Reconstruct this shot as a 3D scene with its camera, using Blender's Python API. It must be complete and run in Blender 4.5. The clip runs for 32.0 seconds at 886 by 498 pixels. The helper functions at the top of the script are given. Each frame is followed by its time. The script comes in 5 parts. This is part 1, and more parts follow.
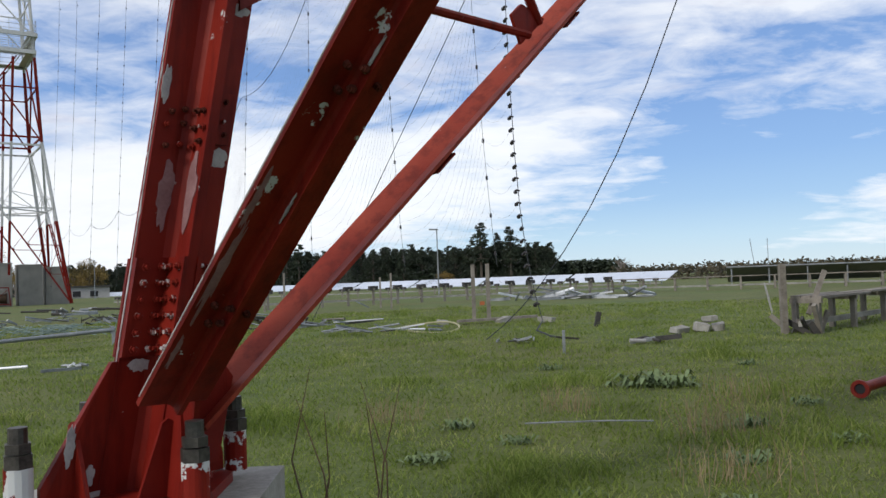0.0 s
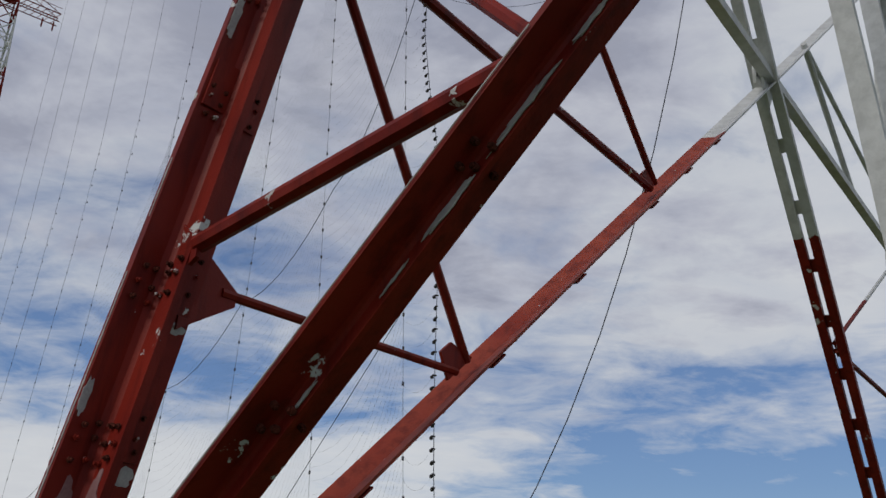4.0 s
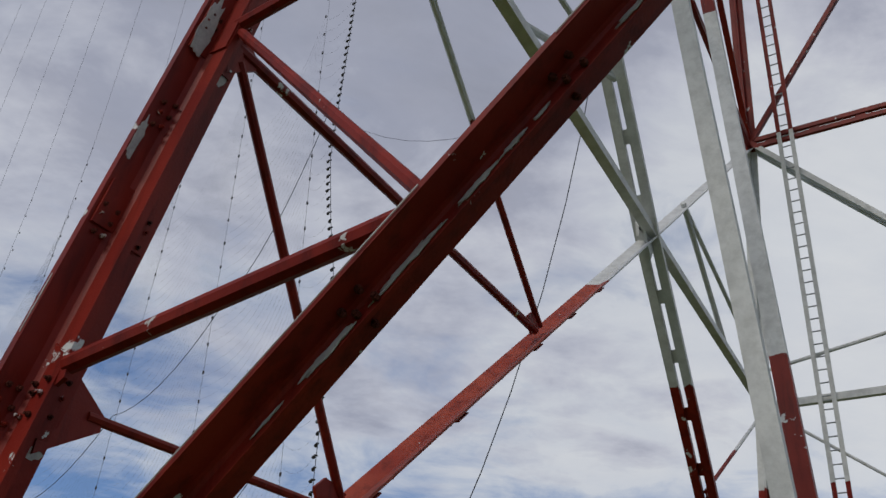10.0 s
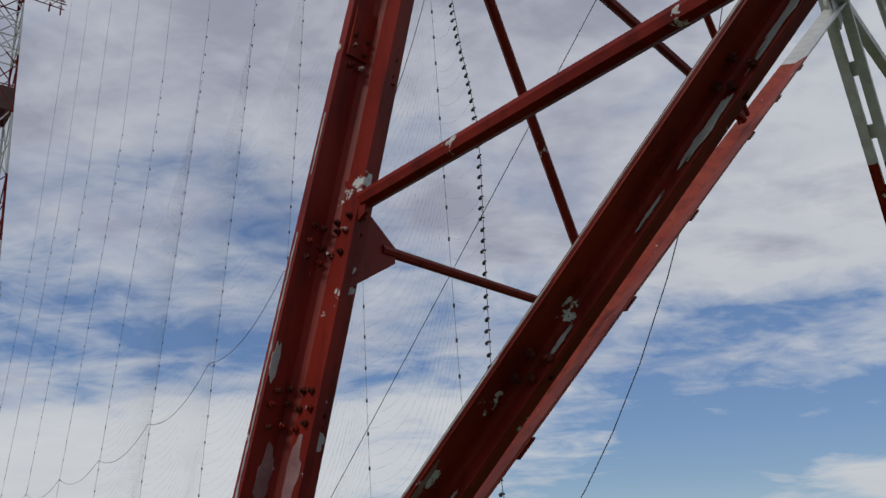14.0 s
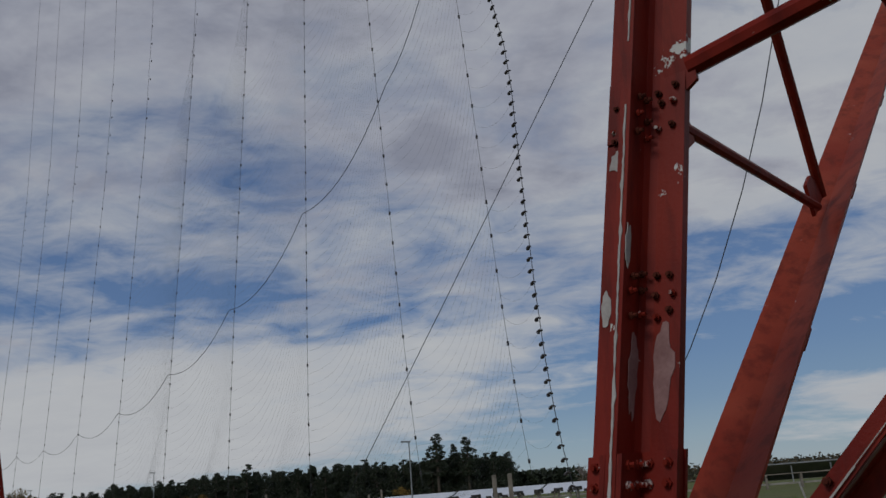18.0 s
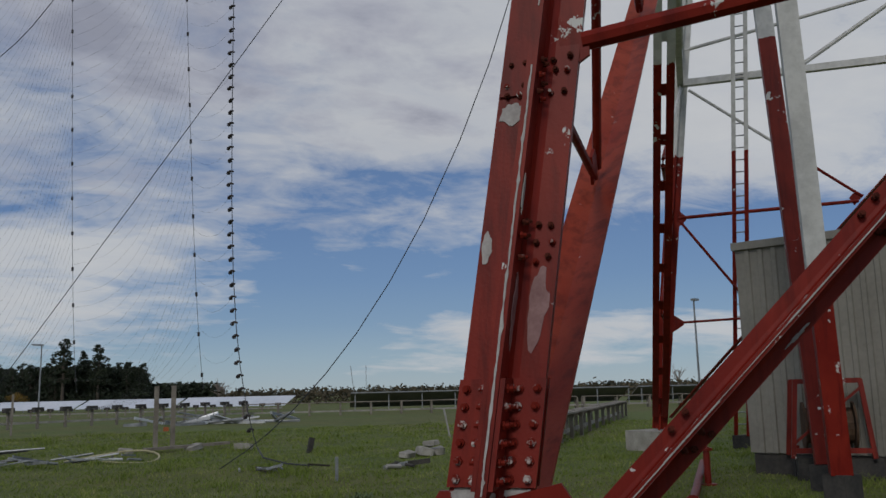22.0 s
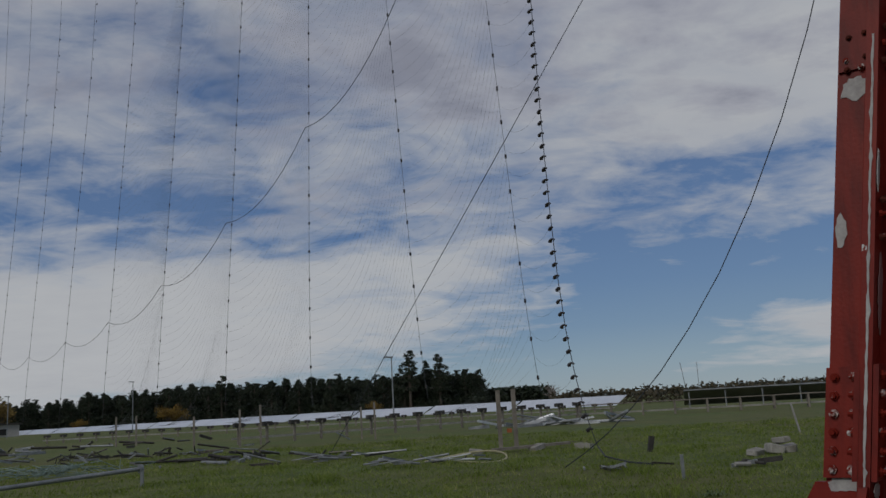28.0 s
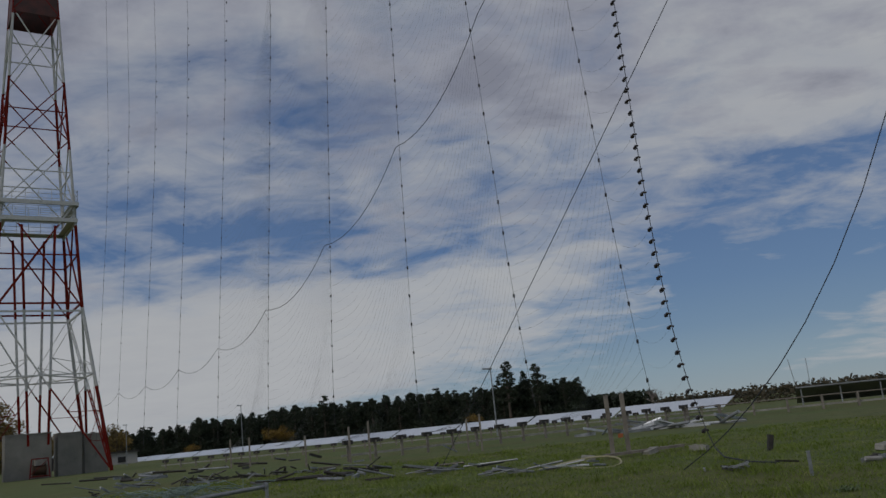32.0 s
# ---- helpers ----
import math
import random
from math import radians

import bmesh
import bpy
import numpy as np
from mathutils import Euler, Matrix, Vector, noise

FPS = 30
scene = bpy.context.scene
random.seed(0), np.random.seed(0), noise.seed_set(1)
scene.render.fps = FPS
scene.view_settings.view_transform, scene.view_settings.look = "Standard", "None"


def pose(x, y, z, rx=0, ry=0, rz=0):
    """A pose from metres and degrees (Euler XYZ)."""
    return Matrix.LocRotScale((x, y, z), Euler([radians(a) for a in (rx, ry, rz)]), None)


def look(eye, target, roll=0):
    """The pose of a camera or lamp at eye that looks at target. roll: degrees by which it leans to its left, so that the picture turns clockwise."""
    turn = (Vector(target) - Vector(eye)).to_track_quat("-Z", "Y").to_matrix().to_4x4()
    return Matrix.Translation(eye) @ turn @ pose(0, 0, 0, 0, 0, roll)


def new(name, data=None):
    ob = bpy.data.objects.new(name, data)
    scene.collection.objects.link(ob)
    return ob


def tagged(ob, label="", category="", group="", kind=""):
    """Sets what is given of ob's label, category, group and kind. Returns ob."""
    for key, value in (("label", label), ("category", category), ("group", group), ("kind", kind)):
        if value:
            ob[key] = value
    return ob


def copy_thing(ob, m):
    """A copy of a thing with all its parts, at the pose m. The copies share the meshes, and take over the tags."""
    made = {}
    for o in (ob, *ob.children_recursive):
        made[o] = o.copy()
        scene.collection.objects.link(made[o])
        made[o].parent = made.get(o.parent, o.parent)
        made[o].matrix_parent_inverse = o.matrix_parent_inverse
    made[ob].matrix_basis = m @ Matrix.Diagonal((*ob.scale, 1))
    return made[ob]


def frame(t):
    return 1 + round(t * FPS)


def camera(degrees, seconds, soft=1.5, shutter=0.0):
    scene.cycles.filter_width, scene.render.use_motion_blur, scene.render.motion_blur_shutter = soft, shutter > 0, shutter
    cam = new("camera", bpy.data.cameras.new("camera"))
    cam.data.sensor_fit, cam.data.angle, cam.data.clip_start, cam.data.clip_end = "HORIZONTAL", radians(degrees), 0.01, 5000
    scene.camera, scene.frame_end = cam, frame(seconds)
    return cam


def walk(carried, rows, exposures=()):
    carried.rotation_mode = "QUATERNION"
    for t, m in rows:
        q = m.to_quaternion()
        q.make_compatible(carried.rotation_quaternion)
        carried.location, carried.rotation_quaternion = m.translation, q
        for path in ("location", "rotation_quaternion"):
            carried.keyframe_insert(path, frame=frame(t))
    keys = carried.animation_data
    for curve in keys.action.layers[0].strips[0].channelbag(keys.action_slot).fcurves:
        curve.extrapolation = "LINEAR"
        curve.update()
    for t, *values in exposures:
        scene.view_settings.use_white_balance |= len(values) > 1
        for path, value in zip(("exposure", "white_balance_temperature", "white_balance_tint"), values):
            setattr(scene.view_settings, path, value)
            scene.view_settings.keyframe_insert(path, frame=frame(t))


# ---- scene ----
cam = camera(55.33, 32.0, soft=1.5)

# the walk: seconds, place in metres, then yaw, pitch and roll in degrees
ROWS = [
    (0.0, 0.011, 0.007, 1.509, 0.01, 2.00, -2.08),
    (0.5, 0.010, 0.010, 1.514, -0.11, 2.05, -2.13),
    (1.0, 0.010, 0.009, 1.516, -0.44, 2.23, -1.76),
    (1.5, 0.010, 0.010, 1.516, -2.46, 3.41, -1.25),
    (2.0, 0.014, 0.002, 1.516, -2.27, 4.08, -0.71),
    (2.5, 0.004, 0.019, 1.550, -3.79, 10.50, 0.21),
    (3.0, 0.003, -0.045, 1.584, -5.17, 16.88, 3.27),
    (3.5, 0.002, -0.064, 1.623, -5.18, 20.31, 3.43),
    (4.0, 0.002, -0.043, 1.640, -5.17, 22.89, 2.07),
    (4.5, 0.029, -0.136, 1.665, -5.45, 27.49, 1.69),
    (6.5, 0.025, -0.150, 1.681, -0.53, 28.52, 2.68),
    (7.0, 0.025, -0.137, 1.683, 1.03, 28.21, 2.23),
    (7.5, 0.035, -0.146, 1.681, 1.95, 27.92, 1.47),
    (8.0, 0.045, -0.124, 1.681, -0.37, 28.68, -0.42),
    (8.5, 0.054, -0.150, 1.695, -4.19, 29.49, 0.14),
    (9.0, 0.050, -0.161, 1.693, -7.89, 30.11, 1.61),
    (9.5, 0.047, -0.195, 1.691, -12.27, 30.80, 2.45),
    (10.0, 0.027, -0.165, 1.680, -12.78, 31.57, 2.76),
    (10.5, 0.032, -0.231, 1.677, -14.40, 31.73, 2.76),
    (11.0, 0.075, -0.229, 1.668, -16.05, 32.08, 2.23),
    (11.5, 0.086, -0.221, 1.638, -11.85, 27.17, 4.32),
    (12.0, -0.040, -0.164, 1.615, -10.45, 24.26, -1.50),
    (12.5, -0.261, -0.068, 1.616, -4.57, 21.87, -5.37),
    (13.0, -0.399, 0.081, 1.631, 1.34, 23.28, -6.41),
    (13.5, -0.557, 0.142, 1.629, -1.74, 23.33, -3.87),
    (14.0, -0.757, 0.190, 1.633, -3.69, 20.04, -1.44),
    (14.5, -0.952, 0.292, 1.653, 1.44, 19.97, -0.73),
    (16.5, -1.798, 0.605, 1.586, 0.61, 17.39, -4.12),
    (17.0, -2.004, 0.683, 1.586, -2.43, 16.44, -4.59),
    (17.5, -2.127, 0.752, 1.600, -1.66, 15.92, -5.07),
    (18.0, -2.330, 0.733, 1.573, -4.54, 15.95, -4.59),
    (18.5, -2.544, 0.748, 1.590, -9.94, 12.66, -5.03),
    (19.0, -2.683, 0.970, 1.554, -4.07, 12.86, -4.11),
    (19.5, -2.826, 1.029, 1.543, -0.56, 12.24, -3.79),
    (20.0, -3.062, 0.972, 1.563, -7.03, 11.33, -5.63),
    (20.5, -3.187, 1.013, 1.574, -7.07, 13.11, -6.25),
    (21.0, -3.269, 1.049, 1.594, -10.26, 12.48, -0.93),
    (21.5, -3.461, 0.886, 1.591, -20.38, 9.63, -2.14),
    (22.0, -3.373, 0.866, 1.613, -27.44, 9.51, -1.33),
    (22.5, -3.372, 0.861, 1.623, -25.39, 12.13, -0.84),
    (23.0, -3.402, 0.871, 1.606, -21.62, 11.25, -2.85),
    (23.5, -3.418, 0.844, 1.604, -16.86, 10.58, -2.95),
    (24.0, -3.413, 0.836, 1.608, -12.37, 9.80, -1.87),
    (24.5, -3.416, 0.834, 1.605, -10.79, 10.65, -0.94),
    (26.5, -3.592, 0.517, 1.657, -12.53, 14.03, -3.15),
    (27.0, -3.596, 0.554, 1.650, -9.76, 12.40, -3.57),
    (27.5, -3.584, 0.627, 1.640, -6.84, 11.65, -3.74),
    (28.0, -3.585, 0.680, 1.597, -6.04, 10.39, -3.28),
    (28.5, -3.664, 0.639, 1.590, -10.42, 9.26, -4.55),
    (29.0, -3.681, 0.627, 1.613, -11.07, 9.00, -5.23),
    (29.5, -3.663, 0.625, 1.638, -5.98, 11.88, -3.81),
    (30.0, -3.633, 0.703, 1.597, 2.43, 12.18, -2.76),
    (30.5, -3.639, 0.696, 1.598, 5.25, 14.13, -7.25),
    (31.0, -3.739, 0.754, 1.609, 12.05, 12.82, -5.98),
    (31.5, -3.744, 0.727, 1.601, 11.10, 12.07, -7.11),
    (32.0, -3.922, 0.446, 1.553, -0.03, 11.66, -5.81),
]
EXPOSURES = [(0.0, 0.45), (1.8, 0.38), (2.7, 0.0), (3.5, -0.26), (8.0, -0.26), (11.0, -0.15), (12.0, -0.3), (13.0, -0.27), (16.5, -0.62), (19.0, -0.8), (21.0, -0.82), (22.0, -0.54), (23.0, -0.58), (24.0, -0.74), (26.0, -0.82), (29.0, -0.82), (32.0, -0.92)]
walk(cam, [(t, pose(x, y, z, 90 + pitch, 0, yaw) @ pose(0, 0, 0, 0, 0, roll)) for t, x, y, z, yaw, pitch, roll in ROWS], EXPOSURES)

# ---------------------------------------------------------------- light
SUN_AZ, SUN_EL = radians(226), radians(36)      # azimuth from +y, clockwise


def nodes_of(tree):
    tree.nodes.clear()

    def node(kind, **inputs):
        n = tree.nodes.new(kind)
        for key, value in inputs.items():
            n.inputs[key.replace("_", " ")].default_value = value
        return n
    return node, tree.links.new


def math_node(node, link, op, a, b=None, clamp=False):
    n = node("ShaderNodeMath")
    n.operation, n.use_clamp = op, clamp
    for k, v in enumerate((a, b)):
        if v is None:
            continue
        if isinstance(v, (int, float)):
            n.inputs[k].default_value = v
        else:
            link(v, n.inputs[k])
    return n.outputs[0]


def mix_colour(node, link, fac, a, b):
    n = node("ShaderNodeMix")
    n.data_type = "RGBA"
    for sock, v in ((n.inputs[0], fac), (n.inputs[6], a), (n.inputs[7], b)):
        if isinstance(v, (int, float)):
            sock.default_value = v
        elif isinstance(v, tuple):
            sock.default_value = (*v, 1)
        else:
            link(v, sock)
    return n.outputs[2]


def ramp(node, link, fac, stops, constant=False):
    n = node("ShaderNodeValToRGB")
    cr = n.color_ramp
    cr.interpolation = "CONSTANT" if constant else "LINEAR"
    while len(cr.elements) < len(stops):
        cr.elements.new(0.5)
    for e, (p, c) in zip(cr.elements, stops):
        e.position = p
        e.color = (*c, 1) if isinstance(c, tuple) else (c, c, c, 1)
    link(fac, n.inputs[0])
    return n.outputs[0]


def make_world():
    world = bpy.data.worlds.new("sky")
    scene.world = world
    world.use_nodes = True
    node, link = nodes_of(world.node_tree)
    sky = node("ShaderNodeTexSky")
    sky.sky_type, sky.sun_disc = "NISHITA", False
    sky.sun_elevation, sky.sun_rotation = SUN_EL, SUN_AZ
    sky.air_density, sky.dust_density, sky.ozone_density = 1.0, 0.0, 3.0
    coord = node("ShaderNodeTexCoord")
    xyz = node("ShaderNodeSeparateXYZ")
    link(coord.outputs["Generated"], xyz.inputs[0])
    x, y, z = xyz.outputs
    up = math_node(node, link, "MAXIMUM", z, 0.0)
    # clouds lie on a flat layer: the view direction divided by its height
    den = math_node(node, link, "ADD", up, 0.17)
    px = math_node(node, link, "DIVIDE", x, den)
    py = math_node(node, link, "DIVIDE", y, den)
    vec = node("ShaderNodeCombineXYZ")
    link(px, vec.inputs[0]), link(py, vec.inputs[1])
    turn = node("ShaderNodeMapping")
    turn.inputs["Rotation"].default_value = (0, 0, radians(12))
    turn.inputs["Scale"].default_value = (0.9, 1.1, 1)
    turn.inputs["Location"].default_value = (2.7, 5.3, 0)
    link(vec.outputs[0], turn.inputs[0])
    big = node("ShaderNodeTexNoise", Scale=0.85, Detail=8.0, Roughness=0.56, Distortion=0.25)
    fine = node("ShaderNodeTexNoise", Scale=4.2, Detail=7.0, Roughness=0.62, Distortion=0.45)
    link(turn.outputs[0], big.inputs["Vector"]), link(turn.outputs[0], fine.inputs["Vector"])
    dens = math_node(node, link, "MULTIPLY", big.outputs[0], 0.64)
    dens = math_node(node, link, "ADD", dens, math_node(node, link, "MULTIPLY", fine.outputs[0], 0.36))
    # cloud cover thickens overhead and thins out to clear air in the east and at the skyline
    low = ramp(node, link, up, [(0.0, 1.0), (0.16, 1.0), (0.27, 0.2), (0.42, 0.0)])
    cover = ramp(node, link, up, [(0.0, -0.05), (0.05, -0.02), (0.16, 0.03), (0.22, 0.06), (0.28, 0.085), (0.34, 0.12), (0.5, 0.12), (0.7, 0.16), (1.0, 0.18)])
    # a white bank low in the north and west with a sloping foot, thin streaks low in the east
    foot = math_node(node, link, "SUBTRACT", up, math_node(node, link, "MULTIPLY", x, 0.11))
    bank = math_node(node, link, "MULTIPLY", ramp(node, link, foot, [(0.042, 0.0), (0.085, 0.26), (0.16, 0.26), (0.205, 0.0)]), ramp(node, link, math_node(node, link, "ADD", x, 0.5), [(0.55, 1.0), (0.8, 0.0)]))
    gap = ramp(node, link, foot, [(0.16, 0.0), (0.20, -0.05), (0.235, 0.0)])
    streak = math_node(node, link, "MULTIPLY", ramp(node, link, up, [(0.012, 0.0), (0.03, 0.34), (0.07, 0.34), (0.1, 0.03), (0.15, 0.1), (0.2, 0.1), (0.25, 0.0)]), ramp(node, link, x, [(0.3, 0.0), (0.5, 1.0)]))
    east = math_node(node, link, "MULTIPLY", math_node(node, link, "MAXIMUM", math_node(node, link, "ADD", x, 0.12), -0.05), math_node(node, link, "MULTIPLY", low, -0.34))
    veil = math_node(node, link, "MULTIPLY", ramp(node, link, x, [(0.42, 0.0), (0.68, 0.13)]), ramp(node, link, up, [(0.12, 0.0), (0.24, 1.0)]))
    for extra in (cover, bank, gap, streak, east, veil):
        dens = math_node(node, link, "ADD", dens, extra)
    mask = ramp(node, link, dens, [(0.0, 0.0), (0.47, 0.0), (0.55, 0.5), (0.62, 0.88), (0.72, 1.0), (1.0, 1.0)])
    shade = node("ShaderNodeTexNoise", Scale=1.3, Detail=6.0, Roughness=0.58)
    link(turn.outputs[0], shade.inputs["Vector"])
    puff = node("ShaderNodeTexNoise", Scale=5.5, Detail=7.0, Roughness=0.6, Distortion=0.3)
    link(turn.outputs[0], puff.inputs["Vector"])
    lump = math_node(node, link, "ADD", math_node(node, link, "MULTIPLY", shade.outputs[0], 0.95), math_node(node, link, "MULTIPLY", math_node(node, link, "SUBTRACT", puff.outputs[0], 0.62), 0.55))
    depth = math_node(node, link, "ADD", lump, math_node(node, link, "MULTIPLY", math_node(node, link, "SUBTRACT", dens, 0.6), 1.1))
    depth = math_node(node, link, "ADD", depth, math_node(node, link, "MULTIPLY", math_node(node, link, "SUBTRACT", up, 0.3), 0.35))
    depth = math_node(node, link, "SUBTRACT", depth, math_node(node, link, "MULTIPLY", bank, 1.75))
    # cloud colour brightened towards the east, away from the sun lamp's side
    depth = math_node(node, link, "SUBTRACT", depth, math_node(node, link, "MULTIPLY", math_node(node, link, "MAXIMUM", math_node(node, link, "SUBTRACT", x, 0.22), 0.0), 0.8))
    grey = ramp(node, link, depth, [(0.0, (7.3, 7.55, 7.9)), (0.33, (6.8, 7.05, 7.5)), (0.46, (5.5, 5.7, 6.5)), (0.6, (3.9, 4.1, 5.0)), (0.85, (3.1, 3.3, 4.1))])
    # pale blue haze in the clear air near the skyline, a deeper blue above it
    clear = mix_colour(node, link, ramp(node, link, up, [(0.0, 0.9), (0.1, 0.85), (0.3, 0.75), (0.6, 0.6)]), sky.outputs[0],
                       ramp(node, link, up, [(0.0, (4.3, 5.5, 6.4)), (0.04, (3.5, 5.0, 6.5)), (0.08, (2.5, 4.0, 6.2)), (0.13, (1.9, 3.3, 5.9)), (0.2, (1.5, 2.7, 5.4)), (0.4, (1.3, 2.2, 4.5)), (0.8, (1.3, 2.0, 4.0))]))
    colour = mix_colour(node, link, mask, clear, grey)
    back = node("ShaderNodeBackground", Strength=0.1)
    link(colour, back.inputs[0])
    out = node("ShaderNodeOutputWorld")
    link(back.outputs[0], out.inputs[0])


make_world()
sun = new("sun", bpy.data.lights.new("sun", "SUN"))
sun.data.energy, sun.data.angle, sun.data.color = 1.6, radians(14), (1.0, 0.95, 0.88)
sun.matrix_world = look((0, 0, 60), (-60 * math.sin(SUN_AZ) * math.cos(SUN_EL), -60 * math.cos(SUN_AZ) * math.cos(SUN_EL), 60 - 60 * math.sin(SUN_EL)))


# ---------------------------------------------------------------- materials
def material(name, build, rough=0.6, metal=0.0, bump=0.0, bump_scale=20.0, coords="Position", gloss=0.5):
    """build(node, link, pos) gives the colour socket or a tuple; bump: height in metres of a fine grain."""
    m = bpy.data.materials.new(name)
    m.use_nodes = True
    node, link = nodes_of(m.node_tree)
    if coords == "Position":
        pos = node("ShaderNodeNewGeometry").outputs["Position"]
    else:
        pos = node("ShaderNodeTexCoord").outputs["Object"]
    bsdf = node("ShaderNodeBsdfPrincipled", Roughness=rough, Metallic=metal)
    bsdf.inputs["Specular IOR Level"].default_value = gloss
    colour = build(node, link, pos)
    if isinstance(colour, tuple):
        bsdf.inputs["Base Color"].default_value = (*colour, 1)
    else:
        link(colour, bsdf.inputs["Base Color"])
    if bump:
        n = node("ShaderNodeTexNoise", Scale=bump_scale, Detail=4.0)
        link(pos, n.inputs["Vector"])
        b = node("ShaderNodeBump", Strength=1.0, Distance=bump)
        link(n.outputs[0], b.inputs["Height"])
        link(b.outputs[0], bsdf.inputs["Normal"])
    out = node("ShaderNodeOutputMaterial")
    link(bsdf.outputs[0], out.inputs[0])
    return m


def noise_at(node, link, pos, scale, detail=4.0, rough=0.55):
    n = node("ShaderNodeTexNoise", Scale=scale, Detail=detail, Roughness=rough)
    link(pos, n.inputs["Vector"])
    return n.outputs[0]


def mottled(dark, light, scale=3.0, fine=30.0, lo=0.35, hi=0.65):
    def build(node, link, pos):
        a = noise_at(node, link, pos, scale)
        b = noise_at(node, link, pos, fine, 3.0)
        f = math_node(node, link, "ADD", math_node(node, link, "MULTIPLY", a, 0.65), math_node(node, link, "MULTIPLY", b, 0.35))
        return ramp(node, link, f, [(lo, dark), (hi, light)])
    return build


RED, RED_PALE, WHITE, PRIMER = (0.145, 0.0075, 0.004), (0.215, 0.017, 0.008), (0.60, 0.61, 0.60), (0.52, 0.53, 0.52)


def banded_paint(edges, top, chip=0.70, first_red=True, red=RED, pale=RED_PALE):
    """Obstruction paint in red and white bands up a tower, with worn and flaked places."""
    def build(node, link, pos):
        z = node("ShaderNodeSeparateXYZ")
        link(pos, z.inputs[0])
        fade = noise_at(node, link, pos, 1.7, 5.0)
        reds = mix_colour(node, link, ramp(node, link, fade, [(0.35, 0.0), (0.7, 1.0)]), red, pale)
        streak = node("ShaderNodeMapping")
        streak.inputs["Scale"].default_value = (9, 9, 0.9)
        link(pos, streak.inputs[0])
        run = ramp(node, link, noise_at(node, link, streak.outputs[0], 1.0, 5.0, 0.65), [(0.36, 0.7), (0.52, 0.0)])
        reds = mix_colour(node, link, run, reds, tuple(c * 0.55 for c in red))
        grime = ramp(node, link, noise_at(node, link, pos, 4.0, 6.0, 0.7), [(0.35, 0.62), (0.6, 1.0)])
        w = node("ShaderNodeMix")
        w.data_type, w.blend_type = "RGBA", "MULTIPLY"
        w.inputs[0].default_value = 0.6
        w.inputs[6].default_value = (*WHITE, 1)
        link(grime, w.inputs[7])
        jag = math_node(node, link, "MULTIPLY", math_node(node, link, "SUBTRACT", noise_at(node, link, pos, 9.0), 0.5), 0.10)
        h = math_node(node, link, "DIVIDE", math_node(node, link, "ADD", z.outputs[2], jag), top)
        stops, v = [(0.0, 0.0 if first_red else 1.0)], 0.0 if first_red else 1.0
        for e in edges:
            v = 1.0 - v
            stops.append((e / top, v))
        band = ramp(node, link, h, stops, constant=True)
        paint = mix_colour(node, link, band, reds, w.outputs[2])
        flake = math_node(node, link, "ADD", math_node(node, link, "MULTIPLY", noise_at(node, link, pos, 5.0, 6.0, 0.65), 0.75),
                          math_node(node, link, "MULTIPLY", noise_at(node, link, pos, 1.1, 2.0), 0.25))
        bare = ramp(node, link, flake, [(chip - 0.07, 0.0), (chip - 0.065, 1.0)])
        return mix_colour(node, link, bare, paint, PRIMER)
    return build


PAINT_A = material("banded_paint_near_tower", banded_paint((7.35, 15.9, 27, 38, 49, 60, 71, 80), 100.0), 0.5, 0.0, 0.0012, 60, gloss=0.2)
PAINT_POST = material("worn_white_paint", banded_paint((2.9, 16.4, 27, 38), 100.0), 0.6, gloss=0.15)
PAINT_B = material("banded_paint_second_tower", banded_paint((10.4, 20.6, 31.4, 41.9, 51.6, 61.2, 70.5, 79.6), 100.0, 0.9), 0.6, gloss=0.15)
PAINT_C = material("banded_paint_third_tower", banded_paint((9.0, 22.0, 56.0, 58.0, 50.0, 60.0, 69.0, 78.0), 100.0, 0.9), 0.6, gloss=0.15)
FADED_PAINT = material("faded_orange_red_paint", banded_paint((7.35, 15.9, 27, 38, 49, 60, 71, 80), 100.0, 0.725, True, (0.24, 0.026, 0.011), (0.34, 0.062, 0.03)), 0.5, 0.0, 0.0012, 60, gloss=0.25)
RED_PAINT = material("red_paint", banded_paint((90,), 100.0, 0.72), 0.45, 0, 0.0012, 60, gloss=0.35)
PRIMER_MAT = material("bare_primer", mottled((0.26, 0.25, 0.245), (0.44, 0.43, 0.42), 8, 60), 0.6)
PINK_MAT = material("faded_primer", mottled((0.17, 0.075, 0.075), (0.27, 0.15, 0.15), 9, 60), 0.6)
BOLT_STEEL = material("weathered_bolts", mottled((0.03, 0.008, 0.006), (0.12, 0.03, 0.02), 30, 120), 0.8, gloss=0.08)
NUT_STEEL = material("dark_greased_steel", mottled((0.03, 0.028, 0.025), (0.10, 0.09, 0.08), 14, 60), 0.45, 0.5)
GALV = material("galvanised_steel", mottled((0.16, 0.175, 0.185), (0.36, 0.38, 0.40), 2.0, 25), 0.5, 0.5)
WIRE = material("weathered_wire", mottled((0.05, 0.055, 0.06), (0.11, 0.115, 0.12), 3, 30), 0.5, 0.5)
ROPE = material("dark_rope", (lambda n, l, p: (0.035, 0.04, 0.05)), 0.8)
INSUL = material("brown_porcelain", (lambda n, l, p: (0.035, 0.03, 0.03)), 0.25)
CONCRETE = material("concrete", mottled((0.20, 0.195, 0.17), (0.38, 0.37, 0.34), 2.5, 30), 0.9, 0, 0.004, 40)
OLD_WOOD = material("grey_weathered_wood", mottled((0.13, 0.115, 0.095), (0.27, 0.245, 0.21), 3.0, 30), 0.9, 0, 0.003, 30)
